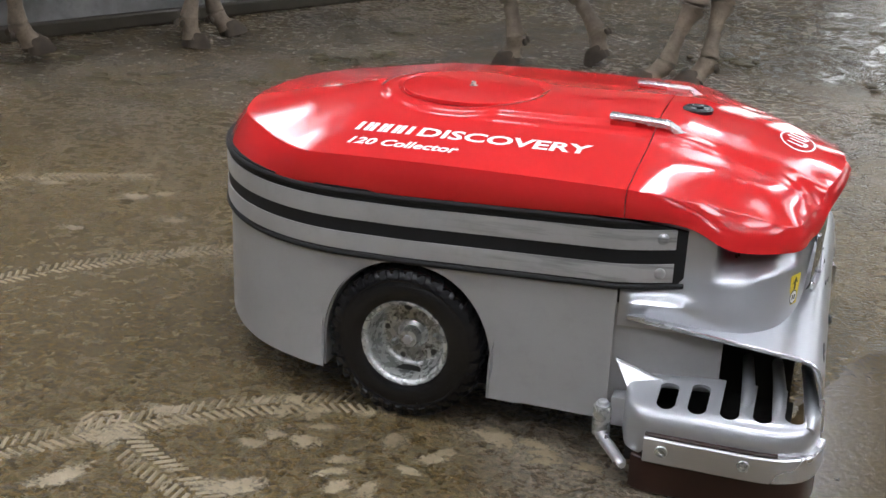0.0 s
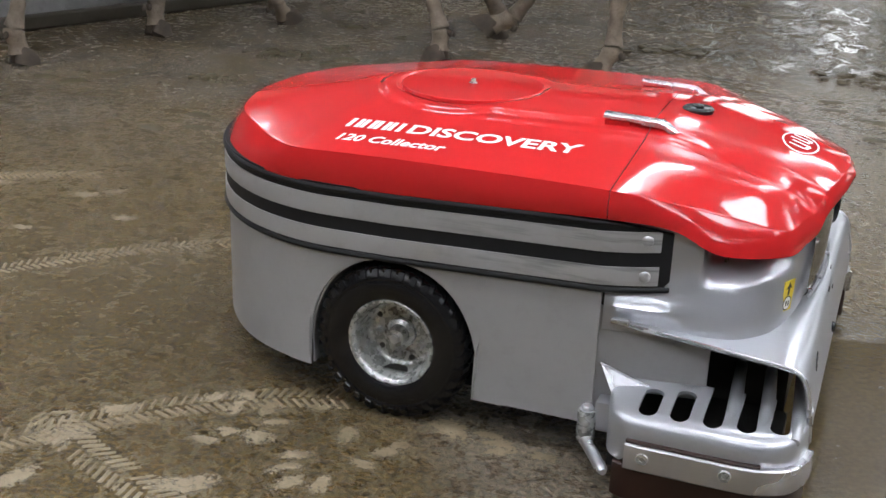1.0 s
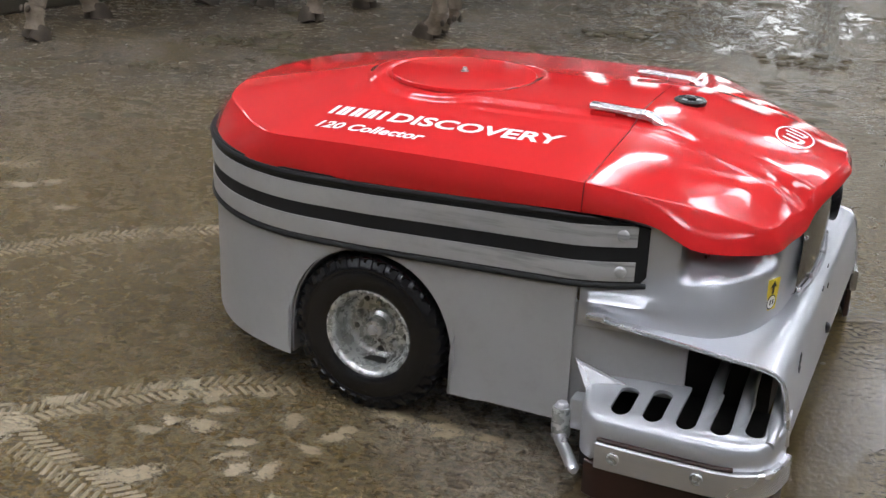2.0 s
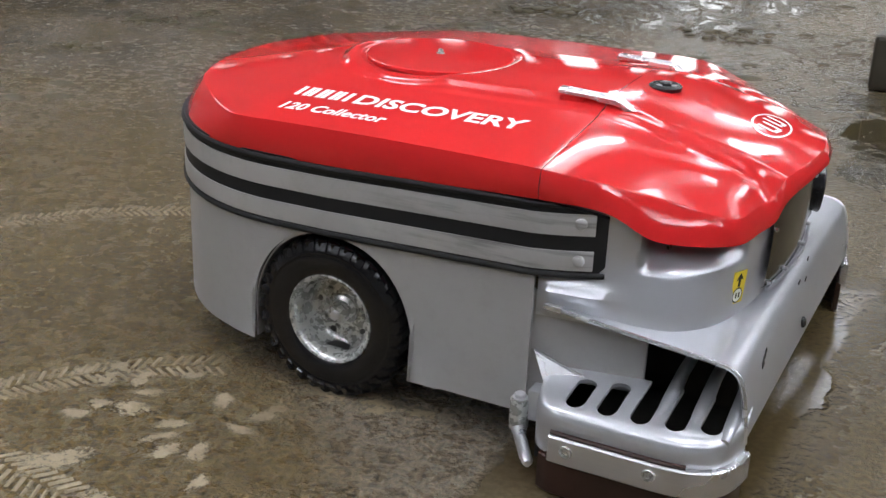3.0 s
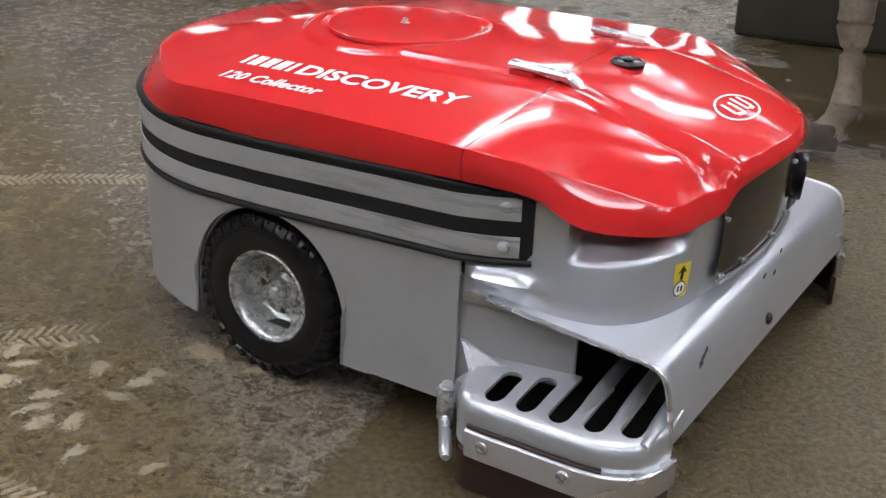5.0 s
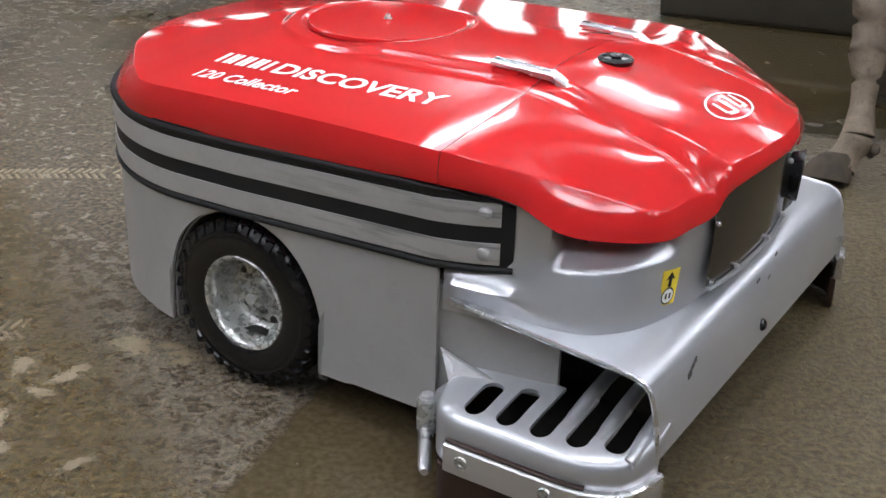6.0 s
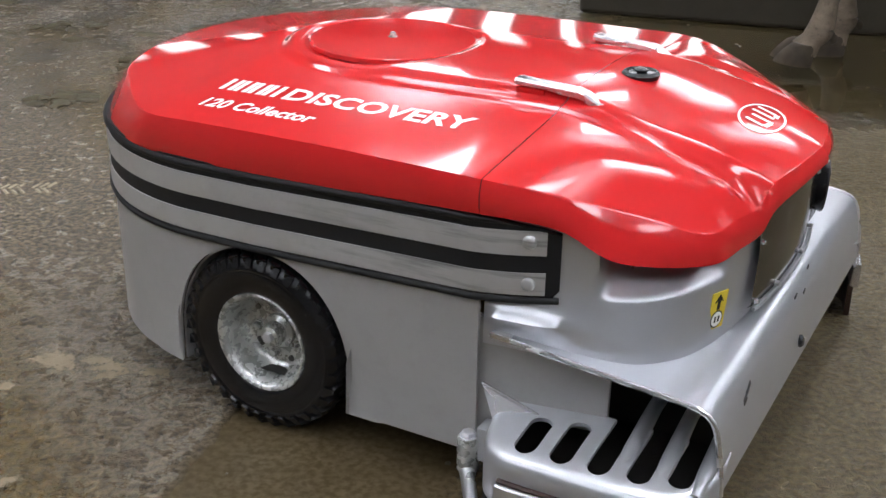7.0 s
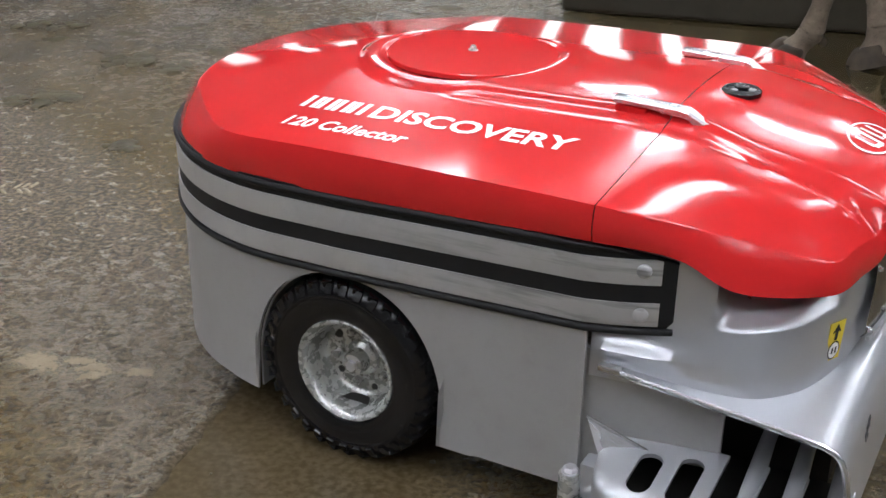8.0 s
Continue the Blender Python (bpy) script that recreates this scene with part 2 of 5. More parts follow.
def add_lathe(bm, profile, axis_from, axis_to, segs=32, caps=True):
    """Turn a profile of (radius, distance along the axis) round the axis."""
    a, b = Vector(axis_from), Vector(axis_to)
    d = (b - a).normalized()
    q = d.to_track_quat("Z", "Y").to_matrix()
    rings = []
    for r, h in profile:
        ring = [bm.verts.new(a + q @ Vector((r * math.cos(t), r * math.sin(t), h)))
                for t in (2 * math.pi * k / segs for k in range(segs))]
        rings.append(ring)
    for u, v in zip(rings, rings[1:]):
        for k in range(segs):
            bm.faces.new((u[k], u[(k + 1) % segs], v[(k + 1) % segs], v[k]))
    for ring in (rings[0], rings[-1]) if caps else ():
        bm.faces.new(ring)
    return bm


def add_sheet(bm, rows, close=False):
    """Faces over a grid of points (rows of equal length)."""
    vs = [[bm.verts.new(p) for p in row] for row in rows]
    n = len(vs[0])
    for a, b in zip(vs, vs[1:]):
        for k in range(n if close else n - 1):
            j = (k + 1) % n
            bm.faces.new((a[k], a[j], b[j], b[k]))
    return vs


def add_tube(bm, pts, radii, segs=10, flat=1.0):
    """A round tube along points, closed at both ends."""
    pts = [Vector(p) for p in pts]
    rings = []
    for i, p in enumerate(pts):
        d = (pts[min(i + 1, len(pts) - 1)] - pts[max(i - 1, 0)]).normalized()
        side = d.cross(Vector((0, 0, 1)))
        if side.length < 0.05:
            side = d.cross(Vector((0, 1, 0)))
        side.normalize()
        up = side.cross(d)
        r = radii[i] if isinstance(radii, (list, tuple)) else radii
        rings.append([bm.verts.new(p + r * (math.cos(t) * side + flat * math.sin(t) * up))
                      for t in (2 * math.pi * k / segs for k in range(segs))])
    for u, v in zip(rings, rings[1:]):
        for k in range(segs):
            bm.faces.new((u[k], u[(k + 1) % segs], v[(k + 1) % segs], v[k]))
    bm.faces.new(rings[0])
    bm.faces.new(rings[-1])
    return bm


def thicken(bm, amount):
    bmesh.ops.recalc_face_normals(bm, faces=bm.faces)
    bmesh.ops.solidify(bm, geom=list(bm.faces), thickness=amount)
    return bm


def smoothstep(a, b, v):
    t = min(max((v - a) / (b - a), 0.0), 1.0)
    return t * t * (3 - 2 * t)


def spline(keys, n):
    """Catmull-Rom through keys, n samples per span; the keys themselves are kept."""
    out = []
    for i in range(len(keys) - 1):
        p0, p1, p2, p3 = (Vector(keys[max(i - 1, 0)]), Vector(keys[i]), Vector(keys[i + 1]), Vector(keys[min(i + 2, len(keys) - 1)]))
        for k in range(n):
            t = k / n
            out.append(0.5 * (2 * p1 + (p2 - p0) * t + (2 * p0 - 5 * p1 + 4 * p2 - p3) * t * t + (3 * p1 - p0 - 3 * p2 + p3) * t ** 3))
    out.append(Vector(keys[-1]))
    return out


def mirrored(p):
    return Vector((p[0], -p[1], p[2]))


# ------------------------------------------------------------ the yard
def build_yard():
    bm = bmesh.new()
    n = 60
    rows = []
    for i in range(n + 1):
        row = []
        for j in range(n + 1):
            x, y = -14 + 28 * i / n, -10 + 26 * j / n
            row.append((x, y, 0.0))
        rows.append(row)
    add_sheet(bm, rows)
    thing("floor", bm, FLOOR, "wet concrete barn floor smeared with olive-brown manure slurry", "floor", "structure")

    def slab(name, label, x0, y0, z0, x1, y1, z1, material, m=None):
        b = bmesh.new()
        add_box(b, x0, y0, z0, x1, y1, z1, 0.0, m)
        return thing(name, b, material, label, name.split("_")[0], "structure", smooth=False)

    # kerb along the resting places, behind the animals
    ang = math.degrees(math.atan2(4.57 - 2.50, -2.32 + 3.32))
    m = pose(-3.32, 2.50, 0, 0, 0, ang)
    b = bmesh.new()
    add_box(b, -6.0, 0.0, 0.0, 9.5, 0.25, 1.10, 0.02, m)
    thing("wall_low", b, KERB_PALE, "rough pale concrete wall with a stained foot", "wall", "structure", smooth=False)
    b = bmesh.new()
    add_box(b, -6.0, -0.05, 0.0, 9.5, -0.002, 0.085, 0.015, m)
    thing("trim_wall_foot", b, KERB_WET, "dark dirty concrete strip along the wall foot", "kerb", "structure", smooth=False)
    # raised concrete block on the other side
    ang = math.degrees(math.atan2(2.31 - 2.62, 2.67 - 1.76))
    m = pose(1.76, 2.62, 0, 0, 0, ang)
    b = bmesh.new()
    add_box(b, 0.0, 0.0, 0.0, 7.0, 2.0, 0.24, 0.02, m)
    thing("kerb_block", b, KERB_WET, "dirty raised concrete platform with a wet dark face", "kerb", "structure", smooth=False)

    slab("wall_west", "grey barn wall", -14.2, -10, 0, -14, 16, 4.6, WALLPAINT)
    slab("wall_east", "grey barn wall", 14, -10, 0, 14.2, 16, 4.6, WALLPAINT)
    slab("wall_south", "grey barn wall", -14, -10.2, 0, 14, -10, 4.6, WALLPAINT)
    # far wall with tall daylight openings
    slab("wall_north", "low masonry of the far barn side", -14, 16, 0, 14, 16.2, 0.5, WALLPAINT)
    slab("wall_north_head", "beam over the daylight openings", -14, 16, 3.4, 14, 16.2, 4.6, WALLPAINT)
    for k in range(28):
        x = -14 + 1.0 * k
        w = 0.35 + 0.40 * ((k * 7) % 5) / 4
        slab("wall_north_post", "grey board between the daylight openings", x, 16, 0.5, x + w, 16.2, 3.4, WALLPAINT)
    slab("backdrop", "bright hazy daylight outside the barn", -20, 18.0, -1.0, 20, 18.1, 6.0, DAYLIGHT)
    slab("ceiling", "light sheet-metal barn roof lining", -14.2, -10.2, 4.6, 14.2, 16.2, 4.75, ROOF)


def ceiling_light():
    root = empty("ceiling_light", "square lit panel lamp under the barn roof", "lamp", "lamps under the roof")
    bm = bmesh.new()
    for s in ((-.45, -.45, .45, -.4), (-.45, .4, .45, .45), (-.45, -.4, -.4, .4), (.4, -.4, .45, .4)):
        add_box(bm, s[0], s[1], -0.04, s[2], s[3], 0.05, 0.004)
    part("lamp_frame", bm, FRAME, root, smooth=False)
    bm = bmesh.new()
    for x in (-0.38, 0.38):
        add_box(bm, x - 0.01, -0.01, 0.03, x + 0.01, 0.01, 0.401)
    add_box(bm, -0.39, -0.012, 0.03, 0.39, 0.012, 0.05)
    part("hanger", bm, FRAME, root, smooth=False)
    bm = bmesh.new()
    add_box(bm, -.398, -.398, -0.02, .398, .398, 0.03)
    part("diffuser", bm, GLOW, root, "glowing white diffuser", smooth=False)
    return root


def build_lamps():
    first = ceiling_light()
    places = [(-5.6 + 2.15 * i, y) for y in (-4.6, -1.4, 1.8, 5.0, 8.2) for i in range(7) if not (y > 4 and i in (1, 2))]
    for k, (x, y) in enumerate(places):
        if k == 0:
            first.matrix_basis = pose(x, y, 4.2)
        else:
            copy_thing(first, pose(x, y, 4.2))


# ------------------------------------------------------------ the cleaning machine
from mathutils.bvhtree import BVHTree

# Its space: x ahead, y to its left, z up, the axle's middle over the origin.
R_WHEEL = 0.176
LID = (-0.022, 0.0)
# upper crease and lower lip of the red cover, from the rear middle along the side to the nose
CREASE = [(-0.555, 0, 0.570), (-0.543, -0.125, 0.570), (-0.490, -0.260, 0.570), (-0.400, -0.363, 0.570), (-0.300, -0.456, 0.570),
          (-0.222, -0.501, 0.574), (-0.1, -0.508, 0.579), (0.05, -0.511, 0.583), (0.25, -0.513, 0.585), (0.444, -0.514, 0.584),
          (0.56, -0.470, 0.562), (0.66, -0.415, 0.533), (0.757, -0.360, 0.504), (0.785, -0.275, 0.506), (0.801, -0.222, 0.509),
          (0.813, -0.191, 0.541), (0.836, -0.09, 0.553), (0.846, 0, 0.5555)]
LIP = [(-0.600, 0, 0.501), (-0.583, -0.13, 0.501), (-0.532, -0.263, 0.502), (-0.440, -0.385, 0.503), (-0.335, -0.464, 0.504),
       (-0.235, -0.503, 0.505), (-0.1, -0.514, 0.507), (0.05, -0.516, 0.511), (0.25, -0.517, 0.519), (0.444, -0.518, 0.5275),
       (0.563, -0.486, 0.514), (0.655, -0.460, 0.470), (0.767, -0.368, 0.455), (0.797, -0.275, 0.458), (0.812, -0.224, 0.466),
       (0.825, -0.196, 0.502), (0.849, -0.09, 0.522), (0.860, 0, 0.528)]
SEAM = 9            # the key at which the two covers meet
PER = 20            # samples between keys


def plateau(x, y):
    """How far the raised middle of the cover reaches: 1 on it, 0 beside it."""
    ring = math.hypot(x - LID[0], y) - 0.215
    half = 0.185 + 0.030 * smoothstep(0.44, 0.68, x)
    strip = max(abs(y) - half, LID[0] - x)
    d = min(ring, strip)
    return 1 - smoothstep(-0.012, 0.012, d)


def cover_lift(x, y):
    """Relief of the red cover above its plain crown."""
    a = abs(y)
    z = 0.009 * plateau(x, y) * (1 - smoothstep(0.46, 0.62, x))
    # a second soft step beside the first
    half = 0.225 + 0.02 * smoothstep(0.44, 0.62, x)
    z += 0.004 * (1 - smoothstep(-0.008, 0.008, a - half)) * smoothstep(0.0, 0.1, x) * (1 - smoothstep(0.50, 0.66, x))
    # seat of the round lid
    z -= 0.006 * (1 - smoothstep(0.170, 0.182, math.hypot(x - LID[0], y)))
    return z


def spine_x(p):
    """Where on the middle line the cross-section through crease point p ends."""
    if p[0] < -0.18:
        return -0.18
    if p[0] <= 0.56:
        return p[0]
    return 0.56 + 0.24 * (1 - abs(p[1]) / 0.470) ** 0.85


def spine_z(x):
    return 0.622 + 0.007 * smoothstep(0.10, 0.42, x) - 0.405 * max(x - 0.42, 0.0) ** 2


def fall(s):
    """How far the crown has come down on its way from the middle line (0) to the crease (1): round first, then straight."""
    return 1.242 * (s * s / 0.78 if s < 0.39 else s - 0.195)


def cover_point(p, r):
    """A point of the cover on the way r (0 to 1) from crease point p to the middle line."""
    sx = spine_x(p)
    x, y = p[0] + (sx - p[0]) * r, p[1] * (1 - r)
    top = spine_z(sx)
    g = 1 - fall(1 - r)
    z = p[2] + (top - p[2]) * g + cover_lift(x, y) * smoothstep(0.0, 0.12, r)
    return Vector((x, y, z))


FINE_CREASE = []
SHELLS = []         # the finished covers, to lay things on


def cover_height(x, y):
    """Height of the cover over a place."""
    for tree in SHELLS:
        place = tree.ray_cast(Vector((x, y, 2)), Vector((0, 0, -1)))[0]
        if place:
            return place[2]
    if not FINE_CREASE:
        FINE_CREASE.extend(spline(CREASE, 24))
    if -0.18 <= x <= 0.55:
        best = min(FINE_CREASE, key=lambda k: abs(k[0] - x))
        return cover_point((x, best[1], best[2]), 1 - abs(y) / abs(best[1]))[2]
    best, low = None, 9
    for k in FINE_CREASE[::2]:
        sx = spine_x(k)
        dx, dy = sx - k[0], -k[1]
        r = ((x - k[0]) * dx + (-abs(y) - k[1]) * dy) / (dx * dx + dy * dy)
        r = min(max(r, 0), 1)
        q = cover_point(k, r)
        d = (q[0] - x) ** 2 + (q[1] + abs(y)) ** 2
        if d < low:
            best, low = q, d
    return best[2]


def add_cover(bm, k0, k1):
    """One red shell between two keys of the outline, both halves, with a turned-in lip."""
    up, lo = spline(CREASE, PER), spline(LIP, PER)
    crown = bm.verts.layers.int.new("crown")
    i0, i1 = k0 * PER, k1 * PER
    # the seam leaves a fine gap
    idx = list(range(i0, i1 + 1))
    steps = [0, 0.010, 0.022, 0.04, 0.065] + [0.10 + 0.90 * k / 84 for k in range(85)]
    for side in (1, -1):
        rows = []
        for i in idx:
            c, l = up[i].copy(), lo[i].copy()
            shift = 0.0
            if k0 == SEAM and i == i0:
                shift = 0.0008
            if k1 == SEAM and i == i1:
                shift = -0.0008
            inner = l + (Vector((min(max(l[0], -0.2), 0.5), 0, l[2])) - l).normalized() * 0.014
            inner[2] = l[2] + 0.002
            row = [inner, l]
            for k in (0.06, 0.25, 0.5, 0.75, 0.90, 0.97):
                q = l.lerp(c, k)
                out = Vector((q[0] - min(max(q[0], -0.2), 0.5), q[1], 0))
                if out.length:
                    q = q + out.normalized() * 0.005 * math.sin(math.pi * k)
                row.append(q)
            row += [cover_point(c, r) for r in steps]
            if shift:
                row = [q + Vector((shift, 0, 0)) for q in row]
            rows.append([q if side == 1 else mirrored(q) for q in row])
        for row in add_sheet(bm, rows):
            for v in row[9:]:
                v[crown] = 1
    bmesh.ops.remove_doubles(bm, verts=bm.verts, dist=0.0004)
    if k0 == SEAM:
        # the nose: a smooth deck in the middle, and a smooth cheek on each side that meets it in a valley
        top = [v for v in bm.verts if v[crown]]
        line = np.array([(p[0], p[1]) for p in up])
        seam = [(x, 0.514 * (1 - r), spine_z(x) - (spine_z(x) - 0.5843) * fall(1 - r)) for x in (0.36, 0.40, 0.42, 0.444) for r in np.linspace(0.0, 1.0, 22)]
        rim = [(p[0], -p[1], p[2]) for p in up[i0:i1 + 1]]
        middle = [(x, 0.0, spine_z(x)) for x in np.linspace(0.45, 0.846, 40)]
        crest = [(0.568, 0.245, 0.5985), (0.63, 0.25, 0.585), (0.69, 0.253, 0.5685), (0.76, 0.25, 0.541)]
        ridge = [(0.58, 0.188, 0.609), (0.66, 0.186, 0.595), (0.733, 0.183, 0.576), (0.785, 0.186, 0.556)]
        edge = [p for p in seam if p[1] > 0.25 and (p[0] == 0.444 or (p[0] == 0.42 and p[1] < 0.42))] + [p for p in rim if p[1] > 0.235][::3] + crest
        plain = thin_plate(edge, 0.0002)
        cheek = thin_plate(edge + [(x, y, plain(x, y) + h) for x, y, h in ((0.56, 0.35, 0.005), (0.63, 0.335, 0.008), (0.70, 0.31, 0.007))], 0.0004)
        half = [p for p in seam if p[1] < 0.22] + [p for p in rim if p[1] < 0.180][::2] + ridge
        deck = thin_plate(half + [(p[0], -p[1], p[2]) for p in half if p[1] > 0.004] + middle[::3], 0.0004)
        for v in top:
            x, y = v.co[0], abs(v.co[1])
            away = edge_distance(v.co, line)
            side = smoothstep(0.184, 0.240 - 0.012 * smoothstep(0.70, 0.80, x), y)
            z = v.co[2] - cover_lift(x, y) * smoothstep(0.0, 0.055, away)
            new_z = deck(x, y) * (1 - side) + cheek(x, y) * side
            w = smoothstep(0.444, 0.449, x)
            new_z -= 0.004 * math.exp(-((y - 0.238) / 0.009) ** 2) * smoothstep(0.60, 0.70, x) * smoothstep(0.0, 0.05, away)
            v.co[2] = z + (new_z - z) * w + cover_lift(x, y) * smoothstep(0.0, 0.06, away)
    SHELLS.append(BVHTree.FromBMesh(bm))
    return bm


def thin_plate(points, ease):
    """The smoothest height over x and y that runs through some points of the cover."""
    kept = {}
    for p in points:
        kept.setdefault((round(p[0], 3), round(p[1], 3)), p)
    p = np.array(list(kept.values()))
    xy, n = p[:, :2], len(p)

    def bend(d):
        return np.where(d > 1e-9, d * d * np.log(np.maximum(d, 1e-9)), 0.0)
    flat = np.hstack([np.ones((n, 1)), xy])
    full = np.zeros((n + 3, n + 3))
    full[:n, :n] = bend(np.linalg.norm(xy[:, None] - xy[None], axis=2)) + ease * np.eye(n)
    full[:n, n:], full[n:, :n] = flat, flat.T
    k = np.linalg.solve(full, np.concatenate([p[:, 2], np.zeros(3)]))

    def height(x, y):
        d = np.hypot(xy[:, 0] - x, xy[:, 1] - y)
        return float(bend(d) @ k[:n] + k[n] + k[n + 1] * x + k[n + 2] * y)
    return height


def edge_distance(co, up):
    """How far a point lies from the crease, seen from above."""
    return float(np.sqrt(((up - (co[0], -abs(co[1]))) ** 2).sum(axis=1).min()))


def shell_outline():
    """Plan of the grey side panel, from its right seam round the rear to its left seam, as points with a run length."""
    def flank(x):
        return -0.505 * math.sqrt(1 - (min(x + 0.13, 0) / 0.467) ** 2)

    xs = [0.444 - (0.444 - 0.1945) * k / 14 for k in range(15)]
    xs += [0.002 + 0.1915 * math.cos(math.pi * k / 48) for k in range(49)]
    pts = [(x, flank(x)) for x in xs]
    first = math.asin((0.190 - 0.13) / 0.467)
    half = []
    for k in range(1, 45):
        a = first + (math.pi / 2 - first) * k / 44
        half.append((-0.13 - 0.467 * math.sin(a), -0.505 * math.cos(a) if k < 44 else 0.0))
    right = pts + half
    return right + [(x, -y) for x, y in reversed(right[:-1])]


def panel_foot(x):
    """Lower edge of the panel: cut out round the wheel."""
    u = (x - 0.002) / 0.1915
    if abs(u) < 1 - 1e-4:
        return 0.150 + 0.211 * (1 - abs(u) ** 2.3) ** (1 / 2.0)
    return None


def panel_rim(pts):
    """The line of the panel's lower edge over a stretch of its plan."""
    out = []
    for x, y in pts:
        a = math.degrees(math.asin(min(max((-x - 0.13) / 0.467, 0), 1)))
        tuck = 0.018 * math.exp(-((a - 43) / 20) ** 2)
        out.append((x + 0.72 * tuck, (y - math.copysign(0.69 * tuck, y) if y else y) * 1.004, 0.090))
    return out


def build_shell(root):
    out = shell_outline()
    bm = bmesh.new()
    cols = []
    for i, (x, y) in enumerate(out):
        f = panel_foot(x) if abs(y) > 0.49 else None
        if f is None:
            f = 0.088
        col = []
        for k in range(13):
            z = f + (0.495 - f) * k / 12
            round_at = math.degrees(math.asin(min(max((-x - 0.13) / 0.467, 0), 1)))
            tuck = 0.018 * math.exp(-((round_at - 43) / 20) ** 2) * (1 - smoothstep(0.355, 0.365, z))
            out_y = 0.006 * (1 - smoothstep(0.09, 0.16, z)) if abs(x) < 0.26 and abs(y) > 0.4 else 0.0
            col.append((x + 0.72 * tuck, y + math.copysign(out_y - 0.69 * tuck, y) if y else y, z))
        cols.append(col)
    add_sheet(bm, cols)
    thicken(bm, -0.007)
    part("side_panel", bm, GREY, root, "smooth grey painted panel with a cut-out over the wheel", angle=50)
    # liners of the wheel cut-outs
    for s in (-1, 1):
        bm = bmesh.new()
        rows = []
        for k in range(41):
            a = math.pi * k / 40
            x = 0.002 + 0.1915 * math.cos(a)
            f = panel_foot(x) or 0.150
            rows.append([(x, s * 0.499, f), (x, s * 0.43, f), (x, s * 0.33, f)])
        rows = [[(rows[0][0][0], q[1], 0.088) for q in rows[0]]] + rows + [[(rows[-1][0][0], q[1], 0.088) for q in rows[-1]]]
        add_sheet(bm, rows)
        thicken(bm, 0.004)
        part("wheel_arch", bm, GREY, root)
        # near-black board closing the arch, its shade put into the colour
        bm = bmesh.new()
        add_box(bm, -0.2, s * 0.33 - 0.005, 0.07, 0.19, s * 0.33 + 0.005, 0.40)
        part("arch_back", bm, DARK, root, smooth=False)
    # unseen added sheet, near-black for the shade beneath the body
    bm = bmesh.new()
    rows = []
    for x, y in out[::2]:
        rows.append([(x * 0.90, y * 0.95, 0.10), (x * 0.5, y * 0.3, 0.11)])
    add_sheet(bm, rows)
    part("underside_fill", bm, DARK, root)
    # bead along the foot of the panel
    n = len(out)
    runs = {"front": out[:15], "rear": [q for q in out if q[0] <= -0.190 or abs(q[1]) < 0.49]}
    for pts in (runs["front"], runs["rear"], [(x, -y) for x, y in runs["front"]]):
        bm = bmesh.new()
        add_tube(bm, panel_rim(pts), 0.0040, 6)
        part("panel_edge", bm, SILVER, root)


def band_path(front_x, grow):
    """Plan of the bumper band, from its right end round the rear to its left end."""
    out = shell_outline()
    body = [q for q in out if q[0] <= 0.44]
    right = [(x, float(np.interp(x, [0.44, 0.47, 0.50, 0.532, 0.562], [-0.5035, -0.497, -0.4885, -0.4765, -0.464])))
             for x in (front_x, front_x - 0.012, 0.515, 0.50, 0.485, 0.47, 0.455, 0.44)]
    path = right + body + [(x, -y) for x, y in reversed(right)]
    pts = []
    for i, (x, y) in enumerate(path):
        a, b = path[max(i - 1, 0)], path[min(i + 1, len(path) - 1)]
        d = Vector((b[0] - a[0], b[1] - a[1], 0))
        d.normalize()
        nrm = Vector((-d[1], d[0], 0)) * -1
        pts.append(Vector((x, y, 0)) + nrm * grow * -1 if nrm.dot(Vector((x, y, 0))) < 0 else Vector((x, y, 0)) + nrm * grow)
    return pts


def band_tilt(x):
    """The bands rise a little towards the nose."""
    return 0.040 * x if x > 0 else 0.012 * x


